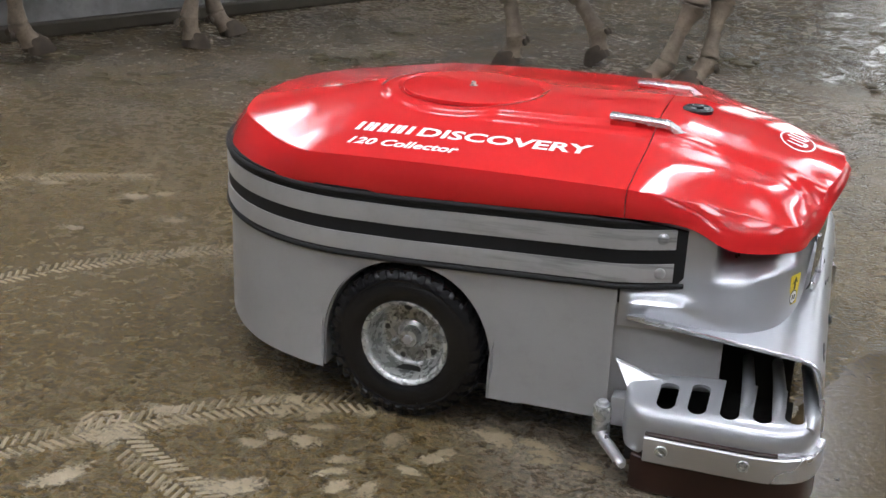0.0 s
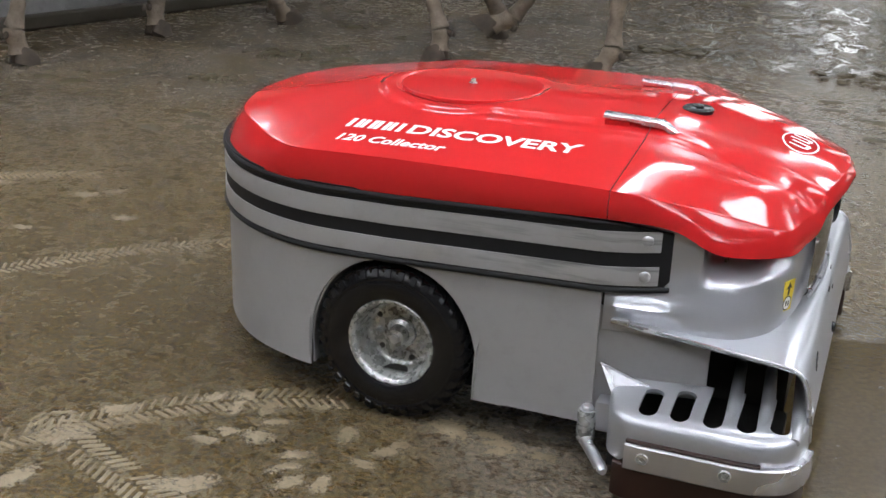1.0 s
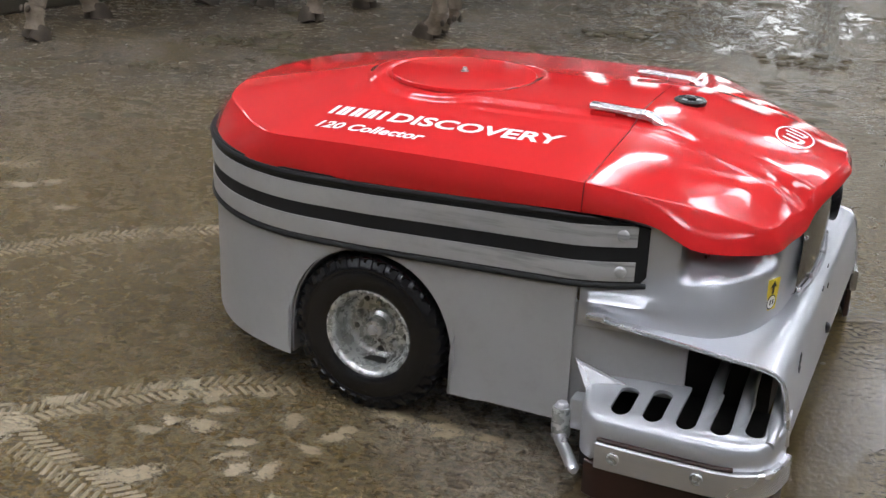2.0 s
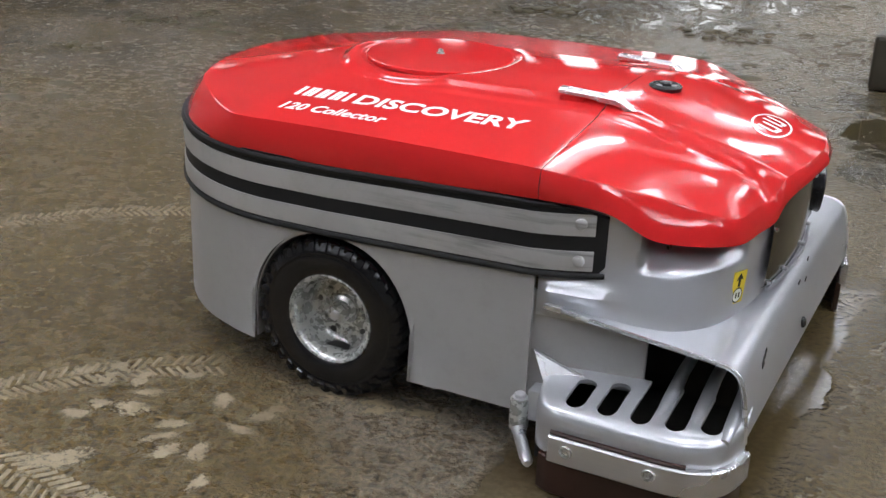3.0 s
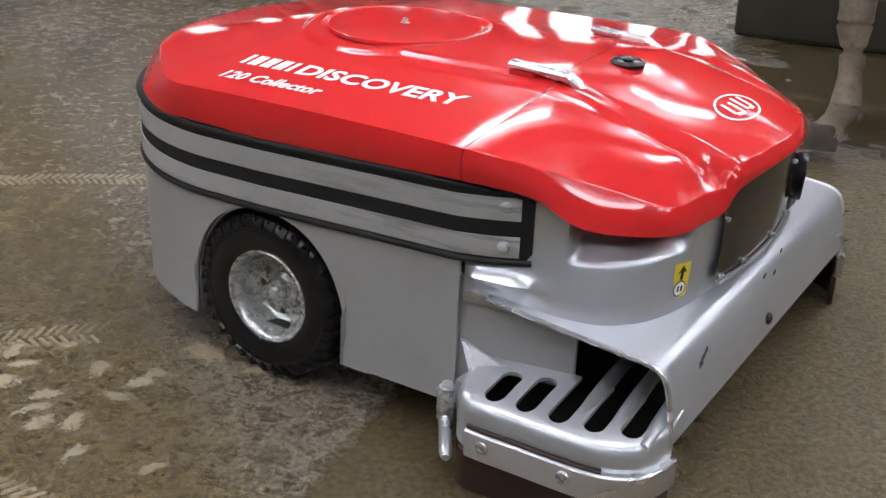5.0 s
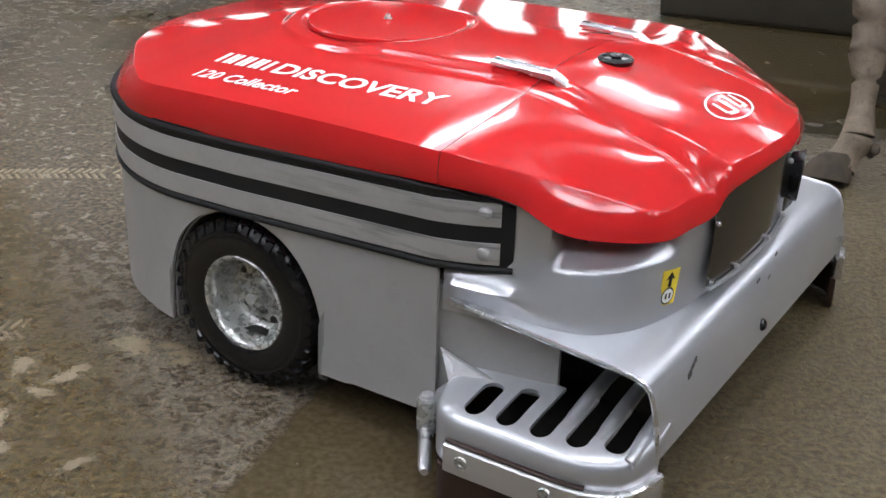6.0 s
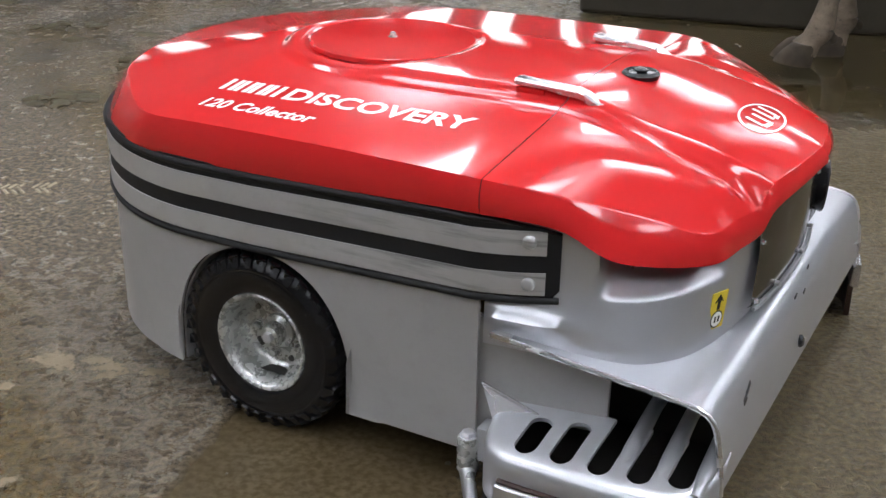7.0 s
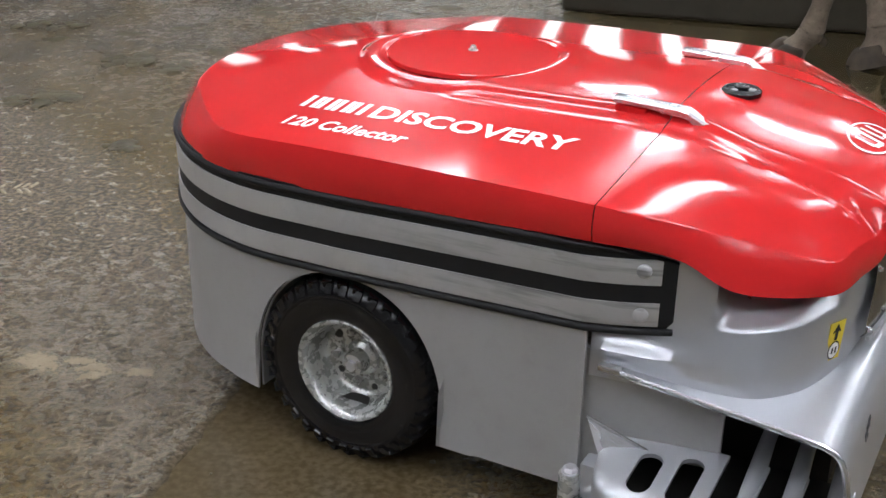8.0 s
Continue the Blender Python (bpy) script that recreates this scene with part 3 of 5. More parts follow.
def build_bands(root):
    # black rubber backing
    def ribbon(z0, z1, g0, g1, front_x, material, name, label, steps=7, bow=0.003):
        bm = bmesh.new()
        a, b = band_path(front_x, g0), band_path(front_x, g1)
        prof = [(0, 0.0)] + [(1, k / steps) for k in range(steps + 1)] + [(0, 1.0)]
        rows = []
        mid = band_path(front_x, g1 + bow)
        for i in range(len(a)):
            tilt = band_tilt(a[i][0])
            row = []
            for lv, f in prof:
                p = a[i] if lv == 0 else b[i].lerp(mid[i], math.sin(math.pi * f))
                row.append(Vector((p[0], p[1], min(z0 + (z1 - z0) * f + tilt, 0.5225 - 0.19 * max(a[i][0] - 0.465, 0)))))
            rows.append(row)
        vs = add_sheet(bm, rows)
        for row in (vs[0], vs[-1]):
            bm.faces.new(row)
        return part(name, bm, material, root, label, angle=50)

    ribbon(0.3610, 0.5120, 0.002, 0.010, 0.562, BLACK, "bumper_band", "wide black rubber band round the body", bow=0.0005)
    ribbon(0.4440, 0.4855, 0.008, 0.0125, 0.541, STEEL, "upper_strip", "scuffed grey metal strip", bow=0.0008)
    ribbon(0.3755, 0.4140, 0.008, 0.0125, 0.541, STEEL, "lower_strip", "scuffed grey metal strip", bow=0.0008)
    # raised rims that hold the strips
    ribbon(0.4960, 0.5080, 0.008, 0.0135, 0.562, BLACK, "band_rim", "black rubber rim")
    ribbon(0.3610, 0.3720, 0.008, 0.0135, 0.562, BLACK, "band_rim", "black rubber rim")
    for s in (-1, 1):
        for z in (0.4880, 0.4160):
            bm = bmesh.new()
            c = Vector((0.521, s * 0.4965, z))
            add_lathe(bm, [(0.0115, -0.004), (0.0115, 0.0005), (0.010, 0.0025), (0.006, 0.0038), (0.001, 0.0042)], c, c + Vector((0.12 * 1, s * 1.0, 0)), 20)
            part("rivet", bm, STEEL, root, "round dull rivet head")


FRONT_Z = [0.295, 0.325, 0.342, 0.352, 0.364, 0.385, 0.397, 0.402, 0.407, 0.412, 0.417, 0.422, 0.430, 0.440, 0.452, 0.50, 0.53]


def build_front_body(root):
    """The moulded nose between the band and the collector hood."""
    low = [(0.4475, -0.500), (0.47, -0.497), (0.50, -0.494), (0.55, -0.491), (0.60, -0.486), (0.65, -0.476), (0.70, -0.452), (0.745, -0.395),
           (0.768, -0.335), (0.782, -0.275), (0.791, -0.21), (0.797, -0.13), (0.800, 0.0)]
    top = [(0.4475, -0.495), (0.47, -0.490), (0.50, -0.483), (0.55, -0.474), (0.60, -0.462), (0.645, -0.446), (0.69, -0.418), (0.735, -0.365),
           (0.763, -0.315), (0.783, -0.262), (0.798, -0.20), (0.806, -0.12), (0.810, 0.0)]
    a, b = spline([(x, y, 0) for x, y in low], 6), spline([(x, y, 0) for x, y in top], 6)
    bm = bmesh.new()
    for s in (1, -1):
        rows = []
        for i in range(len(a)):
            k = i / 6
            row = []
            for z in FRONT_Z:
                f = smoothstep(0.30, 0.44, z)
                p = a[i].lerp(b[i], f)
                n = Vector((max(p[0] - 0.5, 0) * 1.2, p[1], 0)).normalized()
                # rounded shoulder under the band
                p = p + n * 0.020 * math.exp(-((z - 0.350) / 0.012) ** 2) * smoothstep(0.0, 1.3, k) * (1 - smoothstep(2.6, 4.6, k))
                # hollow under the cover's edge
                hollow = smoothstep(4.45, 4.95, k) * (1 - smoothstep(8.2, 8.8, k))
                p = p - n * 0.052 * hollow * min(max((z - 0.400) / 0.052, 0.0), 1.0)
                row.append(Vector((p[0], p[1] * s, min(z, 0.53 - 0.075 * smoothstep(3.0, 5.5, k)))))
            rows.append(row)
        add_sheet(bm, rows)
    bmesh.ops.remove_doubles(bm, verts=bm.verts, dist=0.0005)
    part("front_body", bm, SILVER, root, "moulded silver-grey nose with a hollow under the red cover", angle=55)
    # dried splashes in the hollow
    rnd = random.Random(4)
    for s in (-1, 1):
        bm = bmesh.new()
        for k in range(34):
            t = rnd.random()
            x = 0.655 + 0.09 * t
            y = -(0.395 - 0.115 * t) - 0.004
            z = 0.428 + 0.035 * rnd.random()
            r = rnd.uniform(0.001, 0.0035)
            q = bmesh.ops.create_icosphere(bm, subdivisions=1, radius=r)["verts"]
            bmesh.ops.scale(bm, vec=(1, 0.6, rnd.uniform(1, 2.4)), verts=q)
            bmesh.ops.translate(bm, vec=(x, y * -s, z), verts=q)
        tagged(part("splashes", bm, DIRT, root, "dark dried manure splashes"), kind="stuff")
    # smoked plate across the nose with its pale rim and screws
    bm = bmesh.new()
    rows = []
    for k in range(25):
        y = -0.205 + 0.41 * k / 24
        e = abs(y) / 0.262
        x = 0.822 - 0.030 * e ** 2.2
        top = float(np.interp(abs(y), [0, 0.13, 0.19, 0.27], [0.525, 0.508, 0.478, 0.466]))
        rows.append([(x - 0.006, y, 0.318), (x, y, 0.322), (x + 0.004, y, 0.42), (x + 0.002, y, top), (x - 0.004, y, top)])
    add_sheet(bm, rows)
    part("front_plate", bm, SMOKED, root, "dark smoked plate across the nose", angle=50)
    bm = bmesh.new()
    add_tube(bm, [(0.822 - 0.030 * (abs(y) / 0.262) ** 2.2 + 0.006, y, 0.319) for y in [-0.205 + 0.41 * k / 24 for k in range(25)]], 0.004, 6)
    part("plate_rim", bm, SILVER, root)
    for y, z in ((-0.192, 0.329), (-0.10, 0.328), (0.06, 0.328), (0.192, 0.329), (-0.196, 0.44), (0.196, 0.44)):
        bm = bmesh.new()
        x = 0.822 - 0.030 * (abs(y) / 0.262) ** 2.2
        add_lathe(bm, [(0.005, -0.002), (0.005, 0.004), (0.003, 0.006)], (x + 0.003, y, z), (x + 0.1, y, z), 10)
        part("plate_screw", bm, ALU, root)


def hood_profile():
    """Side view of the collector hood: from its rear tip over the top to its lower front edge."""
    pts = [(0.470, 0.3225), (0.53, 0.317), (0.60, 0.3105), (0.67, 0.304), (0.74, 0.2975), (0.79, 0.293), (0.815, 0.2895), (0.830, 0.284),
           (0.841, 0.274), (0.848, 0.259), (0.854, 0.235), (0.859, 0.205), (0.863, 0.175), (0.865, 0.150)]
    return pts


def build_collector(root):
    prof = hood_profile()
    bm = bmesh.new()
    rows = []
    for x, z in prof:
        rows.append([(x, y, z) for y in (-0.512, -0.509, -0.49, -0.40, -0.2, 0, 0.2, 0.40, 0.49, 0.509, 0.512)])
    add_sheet(bm, rows)
    thicken(bm, 0.006)
    part("collector_hood", bm, SILVER, root, "bent silver sheet hood over the manure intake", angle=35)
    for s in (-1, 1):
        bm = bmesh.new()
        add_tube(bm, [(x, s * 0.513, z - 0.001) for x, z in prof], 0.0048, 8)
        part("hood_edge", bm, ALU, root, "bright folded edge")
        bm = bmesh.new()
        add_box(bm, 0.468, s * 0.513 - 0.008, 0.318, 0.505, s * 0.513 + 0.008, 0.329, 0.003)
        part("edge_tip", bm, ALU, root)
        # closed plate behind the edge
        bm = bmesh.new()
        vs = [(0.436, 0.095), (0.436, 0.345), (0.475, 0.322), (0.657, 0.304), (0.657, 0.165), (0.50, 0.165)]
        f = [bm.verts.new((x, s * (0.4985 - (x - 0.436) * 0.165), z)) for x, z in vs]
        g = [bm.verts.new((x, s * (0.4905 - (x - 0.436) * 0.165), z)) for x, z in vs]
        bm.faces.new(f)
        bm.faces.new(g)
        for k in range(len(vs)):
            j = (k + 1) % len(vs)
            bm.faces.new((f[k], f[j], g[j], g[k]))
        part("cheek_plate", bm, GREY, root, smooth=False)
        bm = bmesh.new()
        tri = [Vector((0.455, s * 0.513, 0.228)), Vector((0.556, s * 0.503, 0.190)), Vector((0.486, s * 0.534, 0.179))]
        f = [bm.verts.new(p) for p in tri]
        g = [bm.verts.new(p + Vector((0.002, -s * 0.006, -0.004))) for p in tri]
        bm.faces.new(f)
        bm.faces.new(g)
        for k in range(3):
            bm.faces.new((f[k], f[(k + 1) % 3], g[(k + 1) % 3], g[k]))
        part("gusset", bm, ALU, root, "small bright triangular gusset", smooth=False)
        bm = bmesh.new()
        add_tube(bm, [tri[0], tri[1]], 0.0028, 6)
        add_tube(bm, [tri[1], tri[2]], 0.0028, 6)
        part("weld_bead", bm, ALU, root)
        build_grille(root, s)
        build_side_plate(root, s)
        build_hinge(root, s)
    # added filler block, near-black to stand for the shade in the intake
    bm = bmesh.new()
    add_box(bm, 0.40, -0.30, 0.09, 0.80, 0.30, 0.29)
    part("intake_fill", bm, DARK, root, "near-black filler block inside the manure intake", smooth=False)
    # scuffs and a bolt on the front skirt
    rnd = random.Random(9)
    bm = bmesh.new()
    for y, z, w in ((-0.365, 0.246, 0.014), (-0.352, 0.251, 0.012), (-0.372, 0.239, 0.008), (-0.343, 0.255, 0.006), (-0.02, 0.272, 0.008), (0.03, 0.262, 0.006), (0.1, 0.28, 0.006)):
        x = np.interp(z, [0.15, 0.175, 0.205, 0.235, 0.259, 0.274, 0.284], [0.865, 0.863, 0.859, 0.854, 0.848, 0.841, 0.83]) + 0.0012
        add_box(bm, x - 0.001, y - w, z - 0.0035, x + 0.001, y + w, z + 0.0035, 0.0008, Matrix.Translation((x, y, z)) @ pose(0, 0, 0, rnd.uniform(10, 40), 0, 0) @ Matrix.Translation((-x, -y, -z)))
    tagged(part("scuff", bm, INK, root, "black scuff marks", smooth=False), kind="stuff")
    bm = bmesh.new()
    add_lathe(bm, [(0.012, -0.004), (0.012, 0.005), (0.008, 0.009)], (0.860, -0.02, 0.185), (0.960, -0.02, 0.20), 16)
    part("skirt_bolt", bm, PLASTIC, root)


def boolean_cut(bm, cutters):
    """The mesh bm with the cutter meshes taken out of it."""
    ob = new("blank", mesh_of("blank", bm, SILVER))
    cut = new("cutter", mesh_of("cutter", cutters, SILVER))
    md = ob.modifiers.new("cut", "BOOLEAN")
    md.object, md.operation, md.solver = cut, "DIFFERENCE", "EXACT"
    dg = bpy.context.evaluated_depsgraph_get()
    me = bpy.data.meshes.new_from_object(ob.evaluated_get(dg))
    for o in (ob, cut):
        old = o.data
        bpy.data.objects.remove(o)
        bpy.data.meshes.remove(old)
    return me


def side_plan(grow):
    """Plan of the side runner from its rear end to its front, for the right side."""
    base = [(0.484, -0.530), (0.500, -0.592), (0.530, -0.619), (0.565, -0.624), (0.62, -0.624), (0.70, -0.624), (0.765, -0.622), (0.805, -0.612), (0.838, -0.590), (0.856, -0.555), (0.866, -0.505)]
    pts = spline([(x, y, 0) for x, y in base], 5)
    out = []
    for i, p in enumerate(pts):
        d = (pts[min(i + 1, len(pts) - 1)] - pts[max(i - 1, 0)]).normalized()
        out.append(p + Vector((d[1], -d[0], 0)) * grow)
    return out


def build_grille(root, s):
    """Cover over the side runner with long rounded slots; bars run on into the intake."""
    bm = bmesh.new()
    plan = side_plan(0.0)
    inner = []
    for p in plan:
        x = min(max(p[0], 0.478), 0.862)
        inner.append(Vector((x, -0.46, 0)))
    rows = []
    for p, q in zip(plan, inner):
        w = 1.0
        row = [(q[0], q[1], 0.196), (q[0] * .5 + p[0] * .5, q[1] * .5 + p[1] * .5, 0.190)]
        for f, z in ((0.80, 0.184), (0.93, 0.177), (0.98, 0.169), (1.0, 0.156), (1.0, 0.133 - 0.045 * (1 - smoothstep(0.53, 0.56, p[0]))), (0.985, 0.128 - 0.045 * (1 - smoothstep(0.53, 0.56, p[0])))):
            row.append((q[0] + (p[0] - q[0]) * f, q[1] + (p[1] - q[1]) * f, z))
        rows.append(row)
    add_sheet(bm, rows)
    thicken(bm, 0.007)
    cut = bmesh.new()
    for k, (x, y0, y1) in enumerate(((0.570, -0.602, -0.508), (0.630, -0.601, -0.492), (0.692, -0.600, -0.40), (0.754, -0.594, -0.40), (0.813, -0.576, -0.40))):
        r = 0.0185
        ring = []
        for j in range(11):
            a = math.pi + math.pi * j / 10
            ring.append((x + r * math.cos(a), y0 + r + r * math.sin(a)))
        for j in range(11):
            a = math.pi * j / 10
            ring.append((x + r * math.cos(a), y1 - r + r * math.sin(a)))
        lo = [cut.verts.new((u, v, 0.10)) for u, v in ring]
        hi = [cut.verts.new((u, v, 0.26)) for u, v in ring]
        cut.faces.new(lo)
        cut.faces.new(hi)
        for j in range(len(ring)):
            i = (j + 1) % len(ring)
            cut.faces.new((lo[j], lo[i], hi[i], hi[j]))
    me = boolean_cut(bm, cut)
    if s == 1:
        me.transform(Matrix.Diagonal((1, -1, 1, 1)))
        me.flip_normals()
    me.name = "grille"
    me.polygons.foreach_set("use_smooth", [True] * len(me.polygons))
    me.set_sharp_from_angle(angle=radians(38))
    ob = new("grille", me)
    ob.parent = root
    tagged(ob, "silver cast grille with five long rounded slots")
    for x in (0.721, 0.782, 0.842):
        bm = bmesh.new()
        add_tube(bm, [(x, -s * -0.575, 0.173), (x, s * 0.52, 0.186), (x - 0.004, s * 0.45, 0.191), (x - 0.01, s * 0.38, 0.19), (x - 0.016, s * 0.30, 0.18)], [0.010, 0.0135, 0.0135, 0.0125, 0.012], 12)
        part("grille_bar", bm, SILVER, ob)
    # added near-black box, the shade seen through the slots
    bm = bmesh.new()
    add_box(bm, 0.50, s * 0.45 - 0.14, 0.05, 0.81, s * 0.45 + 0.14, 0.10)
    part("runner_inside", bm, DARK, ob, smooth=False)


def add_strip(bm, plan, z0, z1, s, depth):
    """A bar of that depth along a plan, from z0 to z1."""
    rows = []
    n = len(plan)
    for i, p in enumerate(plan):
        d = (plan[min(i + 1, n - 1)] - plan[max(i - 1, 0)]).normalized()
        inn = Vector((-d[1], d[0], 0)) * depth
        b = 0.003
        row = [p + inn + Vector((0, 0, z0)), p + inn * 0.2 + Vector((0, 0, z0)), p + Vector((0, 0, z0 + b)), p + Vector((0, 0, z1 - b)), p + inn * 0.2 + Vector((0, 0, z1)), p + inn + Vector((0, 0, z1))]
        rows.append([q if s == -1 else mirrored(q) for q in row])
    vs = add_sheet(bm, rows, close=True)
    bm.faces.new(vs[0])
    bm.faces.new(vs[-1])
    return bm


def build_side_plate(root, s):
    plan = [p for p in side_plan(0.012) if p[0] > 0.535]
    bm = bmesh.new()
    add_strip(bm, plan, 0.076, 0.130, s, 0.016)
    plate = part("runner_plate", bm, ALU, root, "brushed aluminium plate bolted to the runner", angle=30)
    for x, z in ((0.577, 0.106), (0.732, 0.108)):
        bm = bmesh.new()
        add_lathe(bm, [(0.0125, -0.002), (0.0125, 0.003), (0.011, 0.005), (0.005, 0.0045), (0.005, 0.002), (0.001, 0.002)], (x, s * 0.635, z), (x, s * 0.735, z), 20)
        part("plate_bolt", bm, GALV, plate)
    bm = bmesh.new()
    add_strip(bm, [p for p in side_plan(0.002) if p[0] > 0.515], 0.004, 0.079, s, 0.012)
    part("rubber_skirt", bm, BROWN, root, "red-brown rubber scraper skirt", angle=30)
    bm = bmesh.new()
    add_strip(bm, [p for p in side_plan(0.007) if 0.535 < p[0] < 0.80], 0.1295, 0.137, s, 0.010)
    part("rubber_edge", bm, BROWN, root, angle=30)


def build_hinge(root, s):
    bm = bmesh.new()
    add_lathe(bm, [(0.018, 0.0), (0.019, 0.004), (0.019, 0.062), (0.017, 0.066)], (0.440, s * 0.528, 0.062), (0.440, s * 0.528, 0.2), 20)
    hinge = part("hinge_post", bm, GALV, root, "steel hinge post with a bolt head")
    bm = bmesh.new()
    add_lathe(bm, [(0.012, 0.0), (0.012, 0.008), (0.010, 0.010)], (0.440, s * 0.528, 0.128), (0.440, s * 0.528, 0.3), 6)
    add_lathe(bm, [(0.015, 0.0), (0.015, 0.003)], (0.440, s * 0.528, 0.127), (0.440, s * 0.528, 0.3), 20)
    part("hinge_bolt", bm, ALU, hinge)
    bm = bmesh.new()
    add_tube(bm, [(0.440, s * 0.530, 0.066), (0.458, s * 0.560, 0.062), (0.482, s * 0.598, 0.060), (0.500, s * 0.626, 0.058), (0.505, s * 0.634, 0.058)], [0.015, 0.0125, 0.012, 0.012, 0.007], 12)
    part("hinge_arm", bm, ALU, hinge)
    bm = bmesh.new()
    add_box(bm, 0.455, min(s * 0.530, s * 0.48), 0.085, 0.488, max(s * 0.530, s * 0.48), 0.150, 0.004)
    part("hinge_bracket", bm, SILVER, hinge)


def build_wheel(root, s):
    """Wheel about its own middle; the axle lies along y, its outside at s."""
    bm = bmesh.new()
    rim = [(0.060, -0.034), (0.094, -0.034), (0.090, -0.024), (0.085, -0.010), (0.085, 0.020), (0.088, 0.034), (0.0965, 0.041), (0.0985, 0.045),
           (0.0965, 0.048), (0.092, 0.047), (0.087, 0.040), (0.084, 0.030), (0.081, 0.012), (0.078, -0.006), (0.072, -0.015), (0.064, -0.018), (0.050, -0.019), (0.030, -0.018), (0.002, -0.018)]
    add_lathe(bm, rim, (0, 0, 0), (0, s, 0), 56)
    wheel = part("wheel", bm, GALV, root, "muddy galvanised wheel rim", angle=45)
    # tyre
    bm = bmesh.new()
    prof = [(0.086, -0.034), (0.098, -0.046), (0.115, -0.052), (0.135, -0.053), (0.150, -0.050), (0.162, -0.045), (0.169, -0.036), (0.172, -0.018), (0.1725, 0.0),
            (0.172, 0.018), (0.169, 0.036), (0.162, 0.045), (0.150, 0.050), (0.146, 0.0515), (0.142, 0.050), (0.133, 0.053), (0.115, 0.052), (0.104, 0.049), (0.098, 0.046), (0.086, 0.034)]
    q = bmesh.new()
    add_lathe(q, prof, (0, 0, 0), (0, s, 0), 72, caps=False)
    tyre = part("tyre", q, TYRE, wheel, "wet black tyre with blocky tread", angle=35)
    bm.free()
    bm = bmesh.new()
    n = 34
    for k in range(n):
        for row, (h, turn) in enumerate(((0.036, 22), (0.012, -22), (-0.012, 22), (-0.036, -22))):
            a = 360 * (k + (0.5 if row % 2 else 0)) / n
            m = pose(0, 0, 0, 0, a, 0) @ pose(0, s * h, 0.1715 - (0.003 if abs(h) > 0.02 else 0), (16 if h > 0.02 else -16 if h < -0.02 else 0) * -s, 0, turn)
            add_box(bm, -0.0085, -0.011, -0.006, 0.0085, 0.011, 0.0048, 0.0, m)
        a = 360 * (k + 0.25) / n
        m = pose(0, 0, 0, 0, a, 0) @ pose(0, s * 0.0465, 0.1575, -62 * s, 0, 0)
        add_box(bm, -0.0065, -0.009, -0.004, 0.0065, 0.009, 0.0038, 0.0, m)
    tagged(part("tread", bm, TYRE, tyre, "blocky tread", smooth=False), kind="stuff")
    # hub and bolts
    bm = bmesh.new()
    add_lathe(bm, [(0.034, -0.020), (0.033, -0.010), (0.027, -0.006), (0.0235, -0.004), (0.0225, 0.012), (0.019, 0.0185), (0.002, 0.0195)], (0, s * 0.001, 0), (0, s, 0), 32)
    hub = part("hub", bm, GALV, wheel, "domed steel hub")
    bm = bmesh.new()
    add_lathe(bm, [(0.011, 0.0), (0.011, 0.007), (0.008, 0.009)], (0, s * 0.020, 0), (0, s, 0), 6)
    part("hub_nut", bm, ALU, hub)
    for k in range(5):
        a = radians(72 * k + 20)
        c = Vector((0.051 * math.sin(a), s * -0.020, 0.051 * math.cos(a)))
        bm = bmesh.new()
        add_lathe(bm, [(0.0105, 0.0), (0.0105, 0.004), (0.0085, 0.004), (0.0085, 0.012), (0.006, 0.016)], c, c + Vector((0, s, 0)), 6)
        part("wheel_bolt", bm, GALV, wheel)
    # holes as flat near-black discs, their inner shade painted on
    for k, r in ((0, 0.010), (1, 0.007), (2, 0.008), (3, 0.007), (4, 0.007)):
        a = radians(72 * k - 14)
        c = Vector((0.062 * math.sin(a), s * -0.0185, 0.062 * math.cos(a)))
        bm = bmesh.new()
        add_lathe(bm, [(r, 0.0), (r * 0.9, 0.0015), (0.001, 0.0016)], c, c + Vector((0, s, 0)), 14)
        part("rim_hole", bm, DARK, wheel)
    # mud in the dish
    rnd = random.Random(12)
    bm = bmesh.new()
    for k in range(30):
        a, d = rnd.uniform(0, 2 * math.pi), rnd.uniform(0.030, 0.076)
        v = bmesh.ops.create_icosphere(bm, subdivisions=1, radius=rnd.uniform(0.0012, 0.0035))["verts"]
        bmesh.ops.scale(bm, vec=(rnd.uniform(0.8, 2), 0.35, rnd.uniform(0.8, 2)), verts=v)
        bmesh.ops.translate(bm, vec=(d * math.sin(a), s * (-0.0185 + 0.5 * max(0, d - 0.068)), d * math.cos(a)), verts=v)
    tagged(part("mud_specks", bm, DIRT, wheel), kind="stuff")
    wheel.location = (0, s * 0.465, R_WHEEL)
    return wheel


def lettering(text, x, y, size, slant, root, name, label, bold=0.028):
    """Flat white film letters laid on the cover; x, y is the lower start, reading ahead."""
    cu = bpy.data.curves.new("lettering", "FONT")
    cu.body, cu.size, cu.shear, cu.offset, cu.resolution_u = text, size, slant, bold * size, 3
    tmp = new("lettering_curve", cu)
    me = bpy.data.meshes.new_from_object(tmp.evaluated_get(bpy.context.evaluated_depsgraph_get()))
    bpy.data.objects.remove(tmp)
    bpy.data.curves.remove(cu)
    return me


def lay_on_cover(me, lift=0.0012):
    for v in me.vertices:
        v.co[2] = cover_height(v.co[0], v.co[1]) + lift
    return me


